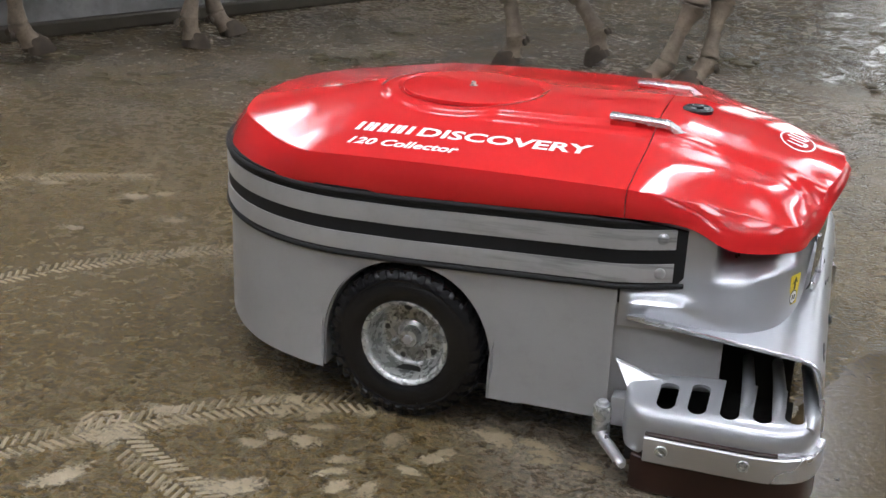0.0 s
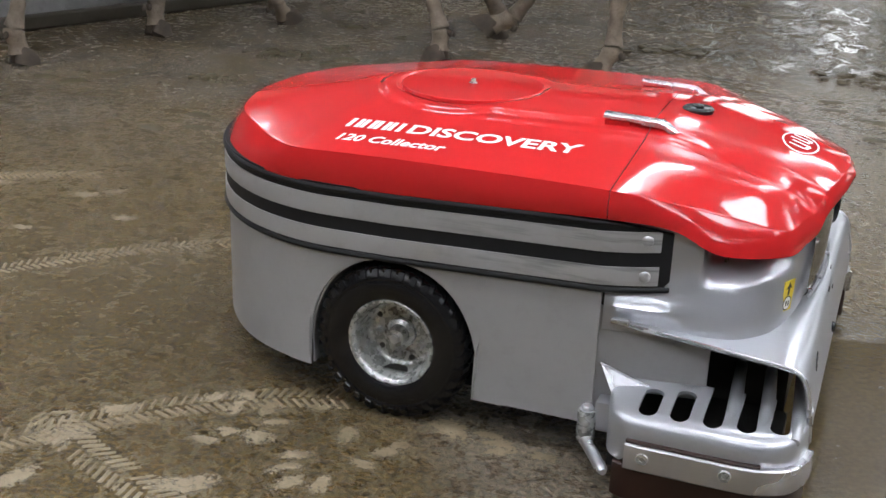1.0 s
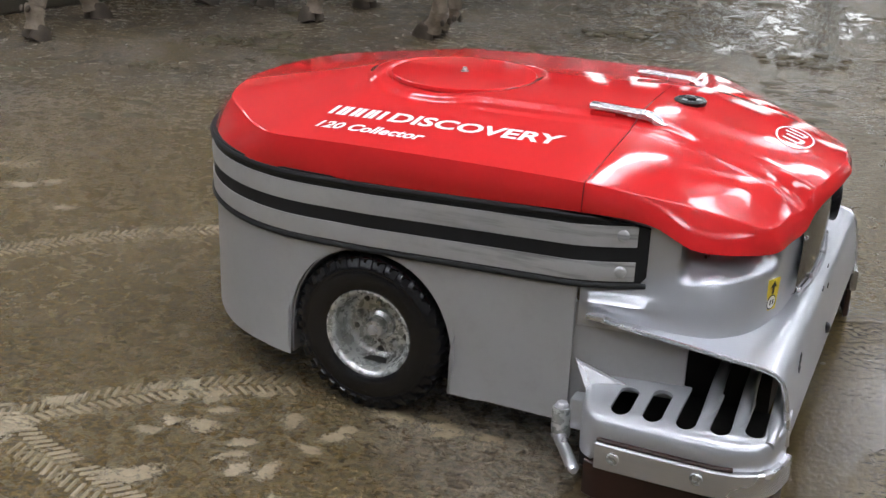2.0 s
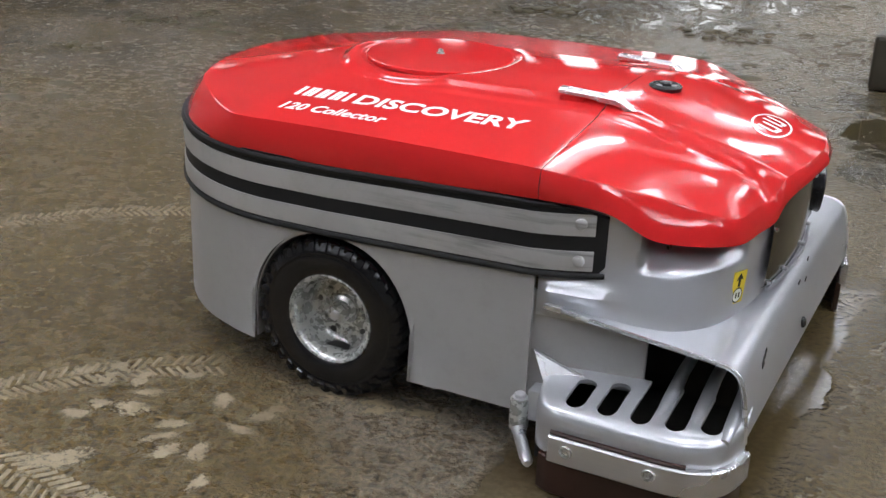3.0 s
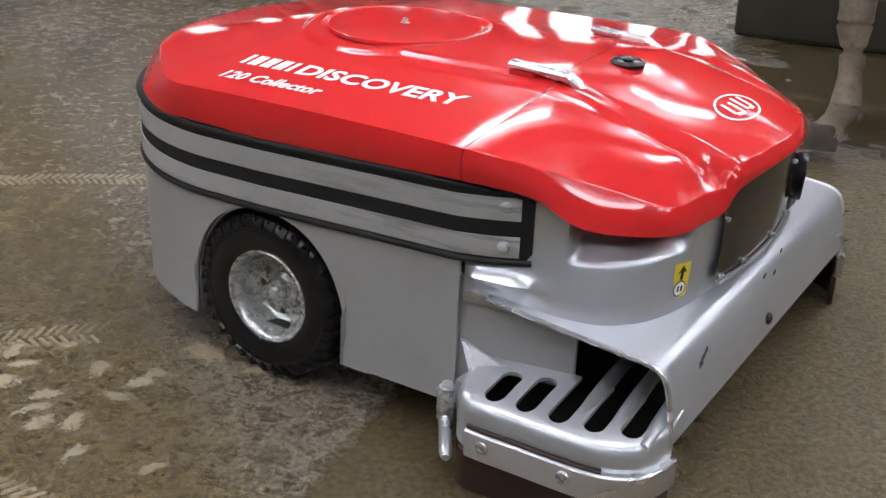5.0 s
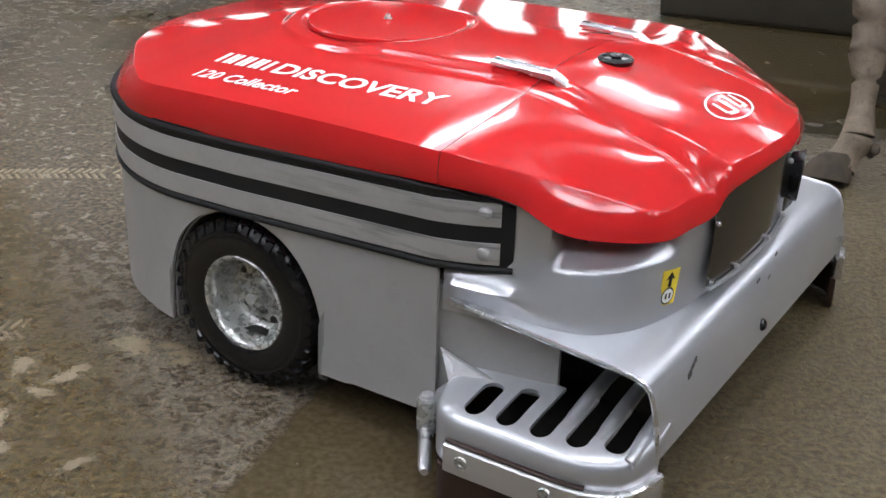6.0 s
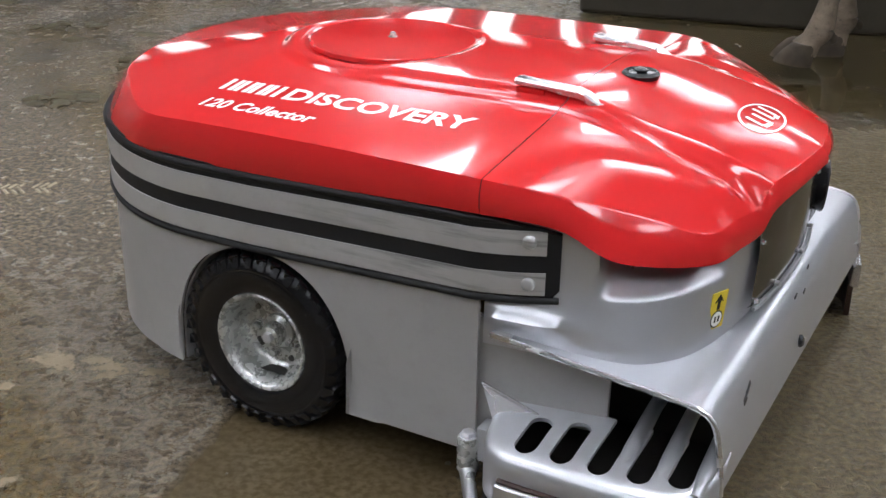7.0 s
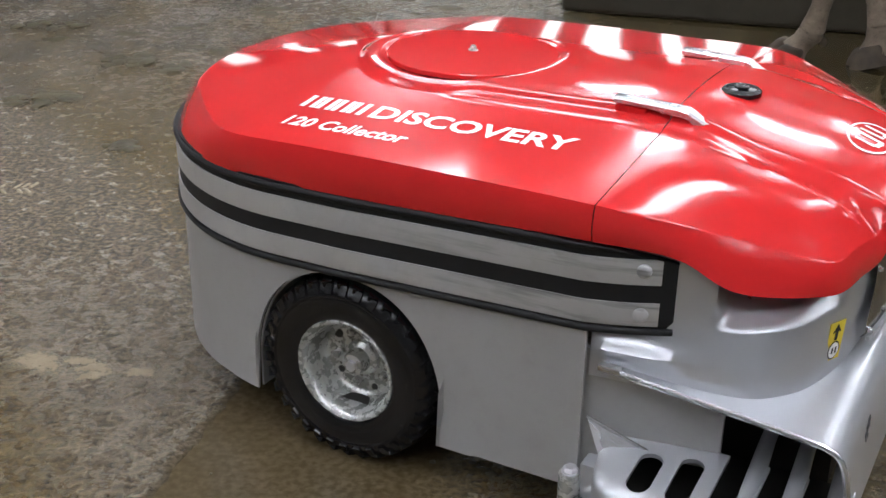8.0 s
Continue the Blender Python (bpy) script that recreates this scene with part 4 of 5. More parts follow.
def build_markings(root):
    # words on the right flank of the cover
    def put(text, x0, x1, y0, size, slant, name, label):
        me = lettering(text, 0, 0, size, slant, root, name, label)
        xs = [v.co[0] for v in me.vertices]
        f = (x1 - x0) / (max(xs) - min(xs))
        m = min(xs)
        for v in me.vertices:
            v.co[0] = x0 + (v.co[0] - m) * f
            v.co[1] = y0 + v.co[1]
        lay_on_cover(me)
        me.materials.append(WHITE)
        ob = new(name, me)
        ob.parent = root
        tagged(ob, label)

    put("DISCOVERY", -0.038, 0.338, -0.365, 0.071, 0.0, "lettering", "white capital letters")
    put("120 Collector", -0.166, 0.076, -0.441, 0.050, 0.12, "lettering", "white italic letters")
    # maker's name as plain slanted bars
    for k in range(8):
        bm = bmesh.new()
        x = -0.180 + 0.0160 * k + (0.0035 if k % 2 else 0)
        q = []
        for u, v in ((0, 0), (0.0105, 0), (0.0105, 1), (0, 1)):
            px, py = x + u, -0.365 + v * 0.050
            q.append(bm.verts.new((px, py, cover_height(px, py) + 0.0012)))
        bm.faces.new(q)
        part("maker_bar", bm, WHITE, root, smooth=False)

    # oval badge on the nose: a ring and plain bars
    cx, a, b = 0.737, 0.040, 0.074
    zc = cover_height(cx, 0)
    slope = (cover_height(cx + 0.03, 0) - cover_height(cx - 0.03, 0)) / 0.06
    at = lambda u, v: (u, v, cover_height(u, v) + 0.0016)
    bm = bmesh.new()
    rings = [[at(cx + f * a * math.cos(t), f * b * math.sin(t)) for t in (2 * math.pi * k / 48 for k in range(49))] for f in (1.0, 0.90)]
    add_sheet(bm, rings)
    part("badge_ring", bm, WHITE, root, "white oval ring on the nose")
    bm = bmesh.new()
    for u0, v0, u1, v1 in ((-.020, .046, .016, .038), (-.024, .022, .018, .014), (-.018, -.002, .022, -.010), (-.022, -.028, .012, -.036), (.018, .040, .018, .022), (.020, -.012, .014, -.036)):
        d = Vector((u1 - u0, v1 - v0, 0))
        n = Vector((-d[1], d[0], 0)).normalized() * 0.0045
        q = [bm.verts.new(at(cx + u, v)) for u, v in ((u0 - n[0], v0 - n[1]), (u1 - n[0], v1 - n[1]), (u1 + n[0], v1 + n[1]), (u0 + n[0], v0 + n[1]))]
        bm.faces.new(q)
    part("badge_mark", bm, WHITE, root, "plain white bars inside the ring", smooth=False)

    # yellow notice with an arrow and a two-bar disc
    for s in (-1,):
        o, ex, ez = Vector((0.7705, -0.304, 0.353)), Vector((0.0155, 0.033, 0.0)), Vector((0.002, 0.012, 0.062))
        nrm = ex.cross(ez).normalized()
        if nrm[1] > 0:
            nrm = -nrm
        o = o + nrm * 0.006

        def flat(name, pts, material, lift, label=""):
            bm = bmesh.new()
            f = [bm.verts.new(o + ex * u + ez * v + nrm * lift) for u, v in pts]
            g = [bm.verts.new(o + ex * u + ez * v + nrm * (lift - 0.002)) for u, v in pts]
            bm.faces.new(f)
            for k in range(len(f)):
                j = (k + 1) % len(f)
                bm.faces.new((f[k], f[j], g[j], g[k]))
            return part(name, bm, material, root if name == "notice" else board, label, smooth=False)

        board = flat("notice", [(-.5, -.5), (.5, -.5), (.5, .5), (-.5, .5)], YELLOW, 0.0, "small yellow notice with an arrow")
        flat("arrow", [(-.09, .02), (.09, .02), (.09, .25), (.28, .22), (0, .44), (-.28, .22), (-.09, .25)], INK, 0.0006)
        disc = lambda r, k: [(r * math.cos(2 * math.pi * i / k), -0.24 + 0.62 * r * math.sin(2 * math.pi * i / k)) for i in range(k)]
        flat("disc", disc(0.38, 24), INK, 0.0006)
        flat("disc", disc(0.32, 24), WHITE, 0.0011)
        for u in (-0.11, 0.11):
            flat("bar", [(u - .05, -.32), (u + .05, -.32), (u + .05, -.16), (u - .05, -.16)], INK, 0.0016)


def build_top_fittings(root):
    # round lid with its screw
    bm = bmesh.new()
    z = cover_height(*LID) + 0.001
    add_lathe(bm, [(0.168, -0.004), (0.168, 0.003), (0.166, 0.0048), (0.12, 0.006), (0.05, 0.0068), (0.002, 0.007)], (*LID, z), (*LID, z + 1), 72)
    lid = part("lid", bm, RED, root, "round red lid with a screw in its middle", angle=30)
    bm = bmesh.new()
    add_lathe(bm, [(0.010, 0.0), (0.010, 0.002), (0.006, 0.003), (0.006, 0.009), (0.004, 0.011)], (*LID, z + 0.006), (*LID, z + 1), 12)
    part("lid_screw", bm, GALV, lid)
    # button
    c = (0.512, -0.014)
    z = cover_height(*c)
    bm = bmesh.new()
    add_lathe(bm, [(0.034, -0.004), (0.035, 0.004), (0.031, 0.008), (0.027, 0.009), (0.025, 0.006), (0.002, 0.006)], (*c, z), (*c, z + 1), 36)
    button = part("button", bm, PLASTIC, root, "round black push button")
    bm = bmesh.new()
    add_lathe(bm, [(0.013, 0.0), (0.013, 0.006), (0.010, 0.008), (0.002, 0.0085)], (*c, z + 0.005), (*c, z + 1), 20)
    part("button_cap", bm, PLASTIC, button)
    for k in range(3):
        a = radians(120 * k + 30)
        bm = bmesh.new()
        add_box(bm, -0.004, 0.013, 0.005, 0.004, 0.025, 0.0085, 0.001, pose(c[0], c[1], z, 0, 0, math.degrees(a)))
        part("button_mark", bm, STEEL, button, smooth=False)
    # handles: flat bars that rise, run ahead and dip into the front cover
    for s in (-1, 1):
        bm = bmesh.new()
        rows = []
        for k in range(25):
            f = k / 24
            x = 0.344 + 0.166 * f
            y = s * 0.180
            base = cover_height(x, y)
            top = cover_height(0.42, y) + 0.018 - 0.006 * f - 0.018 * smoothstep(0.72, 1.0, f)
            bot = top - 0.010 - 0.004 * smoothstep(0.35, 0.6, f)
            w = 0.0145 - 0.004 * smoothstep(0.8, 1.0, f)
            e = 0.004
            rows.append([(x, y - w, bot), (x, y - w, top - e), (x, y - w + e, top), (x, y + w - e, top), (x, y + w, top - e), (x, y + w, bot)])
        vs = add_sheet(bm, rows, close=True)
        bm.faces.new(vs[0])
        bm.faces.new(vs[-1])
        handle = part("handle", bm, ALU, root, "curved brushed aluminium handle", angle=30)
        bm = bmesh.new()
        z = cover_height(0.40, s * 0.18)
        add_box(bm, 0.345, s * 0.18 - 0.011, z - 0.010, 0.400, s * 0.18 + 0.011, z + 0.004, 0.003)
        part("handle_foot", bm, RED, handle)
        bm = bmesh.new()
        add_box(bm, 0.344, s * 0.18 - 0.004, cover_height(0.42, s * 0.18) + 0.0172, 0.360, s * 0.18 + 0.004, cover_height(0.42, s * 0.18) + 0.0186, 0.0005)
        part("handle_slot", bm, PLASTIC, handle, smooth=False)


def build_sensor(root):
    """Black dish-shaped sensor before the nose."""
    bm = bmesh.new()
    c = Vector((0.790, 0.252, 0.392))
    d = Vector((0.9, 0.25, -0.05)).normalized()
    add_lathe(bm, [(0.026, -0.06), (0.038, -0.02), (0.050, 0.012), (0.053, 0.026), (0.051, 0.029), (0.044, 0.020), (0.038, 0.006), (0.002, 0.002)], c, c + d, 32)
    s = part("sensor", bm, PLASTIC, root, "black dish-shaped sensor on the nose")
    bm = bmesh.new()
    add_box(bm, 0.765, 0.225, 0.31, 0.80, 0.30, 0.40, 0.008)
    part("sensor_bracket", bm, PLASTIC, s)


def build_machine():
    root = empty("cleaning_robot", "red and grey driverless manure collecting machine on black tyres", "machine")
    bm = bmesh.new()
    add_cover(bm, 0, SEAM)
    part("rear_cover", bm, RED, root, "glossy red moulded cover", angle=60)
    bm = bmesh.new()
    add_cover(bm, SEAM, len(CREASE) - 1)
    part("front_cover", bm, RED, root, "glossy red moulded nose cover with two valleys", angle=60)
    build_shell(root)
    build_bands(root)
    build_front_body(root)
    build_collector(root)
    build_top_fittings(root)
    build_markings(root)
    build_sensor(root)
    return root, build_wheel(root, -1), build_wheel(root, 1)


# ------------------------------------------------------------ animals in the yard
HIDE = painted("pale muddy cow hair", (0.25, 0.195, 0.14), (0.085, 0.064, 0.043), 0.75, 8.0, bump=0.3, wear=(0.045, 0.034, 0.022), amount=0.9)
HORN = painted("muddy hoof horn", (0.075, 0.055, 0.036), (0.035, 0.026, 0.017), 0.8, 20.0, bump=0.2)
HIPS = [(0.56, 0.17, 0.85), (0.56, -0.17, 0.85), (-0.56, 0.17, 0.85), (-0.56, -0.17, 0.85)]


def body_at(track, t):
    """Pose of an animal's body between the rows of its track."""
    ts = [r[0] for r in track]
    return pose(*(float(np.interp(t, ts, [r[k] for r in track])) for k in (1, 2)), 0, 0, 0, float(np.interp(t, ts, [r[3] for r in track])))


def cow_leg(root, hind):
    """A leg about its hoof: it stands at the origin and looks along x."""
    bm = bmesh.new()
    if hind:
        line = [(-0.015, 0, 0.055), (-0.035, 0, 0.095), (-0.060, 0, 0.135), (-0.066, 0, 0.165), (-0.066, 0, 0.24), (-0.072, 0, 0.36), (-0.085, 0, 0.43), (-0.080, 0, 0.48), (-0.045, 0, 0.56), (0.0, 0, 0.68), (0.03, 0, 0.85)]
        rad = [0.040, 0.031, 0.038, 0.036, 0.026, 0.029, 0.045, 0.048, 0.055, 0.085, 0.12]
    else:
        line = [(-0.012, 0, 0.055), (-0.030, 0, 0.095), (-0.050, 0, 0.135), (-0.052, 0, 0.165), (-0.050, 0, 0.24), (-0.046, 0, 0.33), (-0.040, 0, 0.39), (-0.040, 0, 0.44), (-0.035, 0, 0.55), (-0.02, 0, 0.68), (0, 0, 0.85)]
        rad = [0.040, 0.031, 0.038, 0.035, 0.027, 0.031, 0.042, 0.040, 0.048, 0.07, 0.09]
    line = spline(line, 3)
    rr = []
    for i in range(len(line)):
        f = i / 3
        k = min(int(f), len(rad) - 2)
        rr.append((rad[k] + (rad[k + 1] - rad[k]) * (f - k)) * (1.34 if line[i][2] < 0.6 else 1.1))
    add_tube(bm, line, rr, 14)
    leg = part("leg", bm, HIDE, root, angle=80)
    for s in (-1, 1):
        bm = bmesh.new()
        rows = []
        for z, f in ((0.0, 1.0), (0.012, 0.99), (0.035, 0.86), (0.058, 0.66), (0.066, 0.5)):
            ring = []
            for k in range(12):
                a = 2 * math.pi * k / 12
                cx, cy = math.cos(a), math.sin(a)
                ring.append((0.012 + (0.086 if cx > 0 else 0.058) * cx * f - 0.014 * z / 0.06, s * 0.031 + 0.029 * cy * (f * 0.5 + 0.5), z * 1.25))
            rows.append(ring)
        vs = add_sheet(bm, rows, close=True)
        bm.faces.new(vs[0])
        bm.faces.new(vs[-1])
        part("hoof", bm, HORN, leg, "dark muddy cloven hoof", angle=60)
        bm = bmesh.new()
        v = bmesh.ops.create_icosphere(bm, subdivisions=2, radius=0.014)["verts"]
        bmesh.ops.scale(bm, vec=(1, 0.8, 1.4), verts=v)
        bmesh.ops.translate(bm, vec=(-0.102 if not hind else -0.112, s * 0.026, 0.115), verts=v)
        part("dewclaw", bm, HORN, leg)
    return leg


def build_cow(label):
    root = empty("cow", label, "cow", "cows in the yard")
    bm = bmesh.new()
    body = [(-0.82, 0.98, 0.14, 0.16), (-0.70, 1.00, 0.25, 0.27), (-0.45, 0.98, 0.29, 0.33), (-0.15, 0.95, 0.33, 0.37), (0.20, 0.95, 0.32, 0.37), (0.50, 0.97, 0.26, 0.33), (0.72, 1.02, 0.18, 0.26), (0.95, 1.12, 0.11, 0.18), (1.15, 1.20, 0.09, 0.13)]
    rows = []
    for x, z, w, h in spline_rows(body, 4):
        rows.append([(x, w * math.cos(t), z + h * math.sin(t)) for t in (2 * math.pi * k / 24 for k in range(24))])
    vs = add_sheet(bm, rows, close=True)
    bm.faces.new(vs[0])
    bm.faces.new(vs[-1])
    part("body", bm, HIDE, root, angle=80)
    bm = bmesh.new()
    add_tube(bm, [(1.08, 0, 1.24), (1.22, 0, 1.22), (1.38, 0, 1.12), (1.52, 0, 1.02), (1.58, 0, 0.98)], [0.10, 0.115, 0.085, 0.07, 0.05], 16)
    part("head", bm, HIDE, root, angle=80)
    for s in (-1, 1):
        bm = bmesh.new()
        add_tube(bm, [(1.17, s * 0.09, 1.28), (1.15, s * 0.16, 1.27), (1.14, s * 0.22, 1.24)], [0.02, 0.045, 0.012], 10, 0.4)
        part("ear", bm, HIDE, root)
    bm = bmesh.new()
    add_tube(bm, [(-0.80, 0, 1.08), (-0.88, 0, 0.98), (-0.90, 0, 0.78), (-0.89, 0, 0.66)], [0.025, 0.02, 0.015, 0.03], 8)
    part("tail", bm, HIDE, root)
    legs = [cow_leg(root, h) for h in (False, False, True, True)]
    for leg, hip in zip(legs, HIPS):
        leg.location = (hip[0], hip[1], 0)
    return root, legs


def spline_rows(keys, n):
    a = spline([k[:3] for k in keys], n)
    b = spline([(k[3], 0, 0) for k in keys], n)
    return [(p[0], p[1], p[2], q[0]) for p, q in zip(a, b)]


def glide(track, hip, steps, until):
    """Steps of one foot as given, and after them carried along with the body."""
    rows = list(steps)
    t = until
    while t <= 8.0:
        p = body_at(track, t) @ Vector((hip[0], hip[1], 0))
        rows.append((t, p[0], p[1], 0.0))
        t += 0.8
    if rows[-1][0] < 8.0:
        p = body_at(track, 8.0) @ Vector((hip[0], hip[1], 0))
        rows.append((8.0, p[0], p[1], 0.0))
    return rows


def build_animals():
    herd = []
    # one walks away along the wall
    cow, legs = build_cow("pale muddy-legged cow walking along the concrete wall")
    track = [(0.0, -2.72, 2.62, 62), (0.5, -2.58, 2.86, 62), (1.0, -2.44, 3.08, 62), (1.5, -2.30, 3.32, 62), (1.8, -2.20, 3.55, 62), (3.0, -1.60, 4.70, 62), (8.0, 0.6, 8.6, 62)]
    feet = [
        glide(track, HIPS[0], [(0.0, -2.37, 3.23, 0), (1.6, -2.37, 3.25, 0)], 2.6),
        glide(track, HIPS[1], [(0.0, -2.39, 2.84, 0), (0.55, -2.39, 2.85, 0), (0.75, -2.2, 3.3, 0.10), (0.95, -1.96, 3.71, 0), (1.8, -1.96, 3.72, 0)], 2.6),
        glide(track, HIPS[2], [(0.0, -3.22, 1.95, 0), (0.95, -3.22, 1.95, 0), (1.2, -2.9, 2.5, 0.10), (1.42, -2.58, 3.0, 0), (1.8, -2.58, 3.0, 0)], 2.6),
        glide(track, HIPS[3], [(0.0, -2.86, 2.16, 0.05), (0.2, -2.72, 2.25, 0.04), (0.4, -2.62, 2.26, 0), (1.8, -2.62, 2.27, 0)], 2.6),
    ]
    herd.append((cow, legs, track, feet))
    # one crosses behind the machine
    cow, legs = build_cow("pale cow with dark muddy lower legs crossing the wet floor")
    track = [(0.0, -0.38, 3.36, 180), (0.5, -0.52, 3.36, 180), (1.0, -0.62, 3.42, 178), (1.5, -0.74, 3.50, 172), (1.8, -0.92, 3.6, 160), (2.3, -1.25, 4.0, 135), (3.0, -1.6, 5.0, 110), (8.0, -2.2, 10.5, 100)]
    feet = [
        glide(track, HIPS[0], [(0.0, -0.78, 3.26, 0), (0.6, -0.78, 3.26, 0), (0.8, -0.83, 3.17, 0.03), (1.0, -0.86, 3.10, 0), (1.7, -0.87, 3.14, 0)], 2.3),
        glide(track, HIPS[1], [(0.0, -0.34, 3.46, 0.03), (0.2, -0.58, 3.72, 0.06), (0.4, -0.72, 3.88, 0), (1.2, -0.72, 3.88, 0), (1.7, -0.88, 3.96, 0)], 2.3),
        glide(track, HIPS[2], [(0.0, -0.06, 3.05, 0), (1.1, -0.07, 3.02, 0), (1.3, -0.2, 3.2, 0.10), (1.7, -0.5, 3.45, 0.0)], 2.3),
        glide(track, HIPS[3], [(0.0, 0.16, 3.12, 0), (0.15, 0.10, 3.14, 0.02), (0.5, -0.31, 3.22, 0.05), (1.0, -0.70, 3.36, 0.12), (1.35, -0.76, 3.42, 0), (1.7, -0.78, 3.45, 0)], 2.3),
    ]
    herd.append((cow, legs, track, feet))
    # one waits by the platform and turns away
    cow, legs = build_cow("pale cow with mud-caked hind legs beside the concrete platform")
    track = [(0.0, 4.6, 0.6, 165), (2.0, 4.2, 0.75, 165), (3.4, 2.45, 1.20, 165), (4.8, 2.42, 1.20, 165), (5.8, 2.62, 1.05, 170), (6.4, 2.9, 1.35, 172), (7.3, 3.18, 1.72, 176), (8.0, 3.22, 1.74, 178)]
    feet = [
        [(0.0, 4.1, 0.6, 0), (1.8, 4.0, 0.62, 0), (3.4, 1.77, 1.06, 0), (4.8, 1.78, 1.06, 0), (5.2, 1.9, 0.85, 0.06), (5.6, 2.0, 0.68, 0), (6.2, 2.02, 0.70, 0), (6.6, 2.25, 1.25, 0.07), (7.0, 2.40, 1.55, 0.05), (7.4, 2.52, 1.76, 0), (8.0, 2.52, 1.77, 0)],
        [(0.0, 4.1, 0.95, 0), (1.8, 4.0, 0.98, 0), (3.4, 2.55, 1.55, 0), (4.8, 2.55, 1.55, 0), (5.6, 2.25, 1.25, 0), (6.2, 2.50, 1.70, 0.05), (6.5, 2.65, 1.83, 0), (7.2, 2.66, 1.84, 0), (7.6, 2.78, 1.74, 0.04), (8.0, 2.83, 1.69, 0)],
        [(0.0, 5.2, 0.3, 0), (2.0, 5.0, 0.4, 0), (3.4, 3.05, 0.95, 0), (4.8, 3.05, 0.95, 0), (5.8, 3.2, 0.85, 0), (6.6, 3.5, 1.3, 0), (8.0, 3.75, 1.55, 0)],
        [(0.0, 5.2, 0.6, 0), (2.0, 5.0, 0.75, 0), (3.4, 3.05, 1.30, 0), (4.8, 3.05, 1.30, 0), (5.8, 3.2, 1.2, 0), (6.6, 3.5, 1.6, 0), (8.0, 3.78, 1.86, 0)],
    ]
    herd.append((cow, legs, track, feet))
    return herd


# ------------------------------------------------------------ marks and dirt on the floor
PRINT = painted("pale dried manure print", (0.33, 0.265, 0.17), (0.24, 0.19, 0.115), 0.5, 30.0, bump=0.4, wear=(0.085, 0.063, 0.030), amount=0.8)


def ragged(m):
    """Let a print thin out to nothing at its rim, unevenly."""
    n = Net(m)
    at = m.node_tree.nodes.new("ShaderNodeAttribute")
    at.attribute_name = "cover"
    k = n.math("ADD", at.outputs["Fac"], n.math("MULTIPLY", n.math("SUBTRACT", n.noise(80, 5, 0.8), 0.60), 3.2))
    m.node_tree.links.new(n.math("MULTIPLY", k, 2.2, clamp=True), n.b.inputs["Alpha"])


ragged(PRINT)
CLUMP = painted("olive manure clump", (0.075, 0.060, 0.026), (0.045, 0.035, 0.015), 0.5, 18.0, bump=0.5)


def add_smear(bm, cx, cy, length, width, turn, rnd, bend=0.0, high=0.003):
    """A low, ragged smear of dirt on the floor."""
    n, rings = 30, 5
    cover = bm.verts.layers.float.get("cover") or bm.verts.layers.float.new("cover")
    ph = [rnd.uniform(0, 6.3) for _ in range(4)]
    ca, sa = math.cos(turn), math.sin(turn)
    rows = []
    for k in range(rings + 1):
        f = k / rings
        row = []
        for i in range(n):
            a = 2 * math.pi * i / n
            rag = 1 + 0.10 * math.sin(2 * a + ph[0]) + 0.07 * math.sin(3 * a + ph[1]) + 0.05 * math.sin(5 * a + ph[2])
            u, v = f * rag * length / 2 * math.cos(a), f * rag * width / 2 * math.sin(a)
            v += bend * (u * u) / max(length, 0.01)
            z = 0.0006 + high * (1 - f * f) * (0.6 + 0.4 * math.sin(60 * u + 47 * v + ph[3]))
            row.append((cx + ca * u - sa * v, cy + sa * u + ca * v, z if k < rings else -0.001))
        rows.append(row)
    for k, row in enumerate(add_sheet(bm, rows, close=True)):
        for v in row:
            v[cover] = 1.15 * (1 - (k / rings) ** 1.5)
    return bm


def add_chevrons(bm, keys, wide, pitch, rnd, fade=0.0):
    """Slanted ridges that a blocky tyre has left along a line, two rows of them."""
    line = spline([(x, y, 0) for x, y in keys], 30)
    run, nxt = 0.0, 0.0
    for a, b in zip(line, line[1:]):
        seg = (b - a).length
        while nxt <= run + seg:
            p = a.lerp(b, (nxt - run) / seg)
            d = (b - a).normalized()
            s = Vector((-d[1], d[0], 0))
            for k, side in enumerate((-1, 1)):
                if rnd.random() < fade:
                    continue
                o = p + d * pitch * 0.5 * k
                p0, p1 = o + s * side * wide * 0.05, o + s * side * wide * 0.5 + d * wide * 0.24
                w = pitch * rnd.uniform(0.20, 0.25)
                t = (p1 - p0).normalized()
                q = Vector((-t[1], t[0], 0)) * w
                h = rnd.uniform(0.0022, 0.004)
                cover = bm.verts.layers.float.get("cover") or bm.verts.layers.float.new("cover")
                lo = [bm.verts.new(v) for v in (p0 - q, p1 - q, p1 + q, p0 + q)]
                hi = [bm.verts.new(v + Vector((0, 0, h))) for v in (p0 - q * .35 + t * w * .5, p1 - q * .35 - t * w * .5, p1 + q * .35 - t * w * .5, p0 + q * .35 + t * w * .5)]
                strong = rnd.uniform(0.75, 1.3)
                for v in lo + hi:
                    v[cover] = strong
                bm.faces.new(hi)
                for i in range(4):
                    j = (i + 1) % 4
                    bm.faces.new((lo[i], lo[j], hi[j], hi[i]))
            nxt += pitch
        run += seg
    return bm


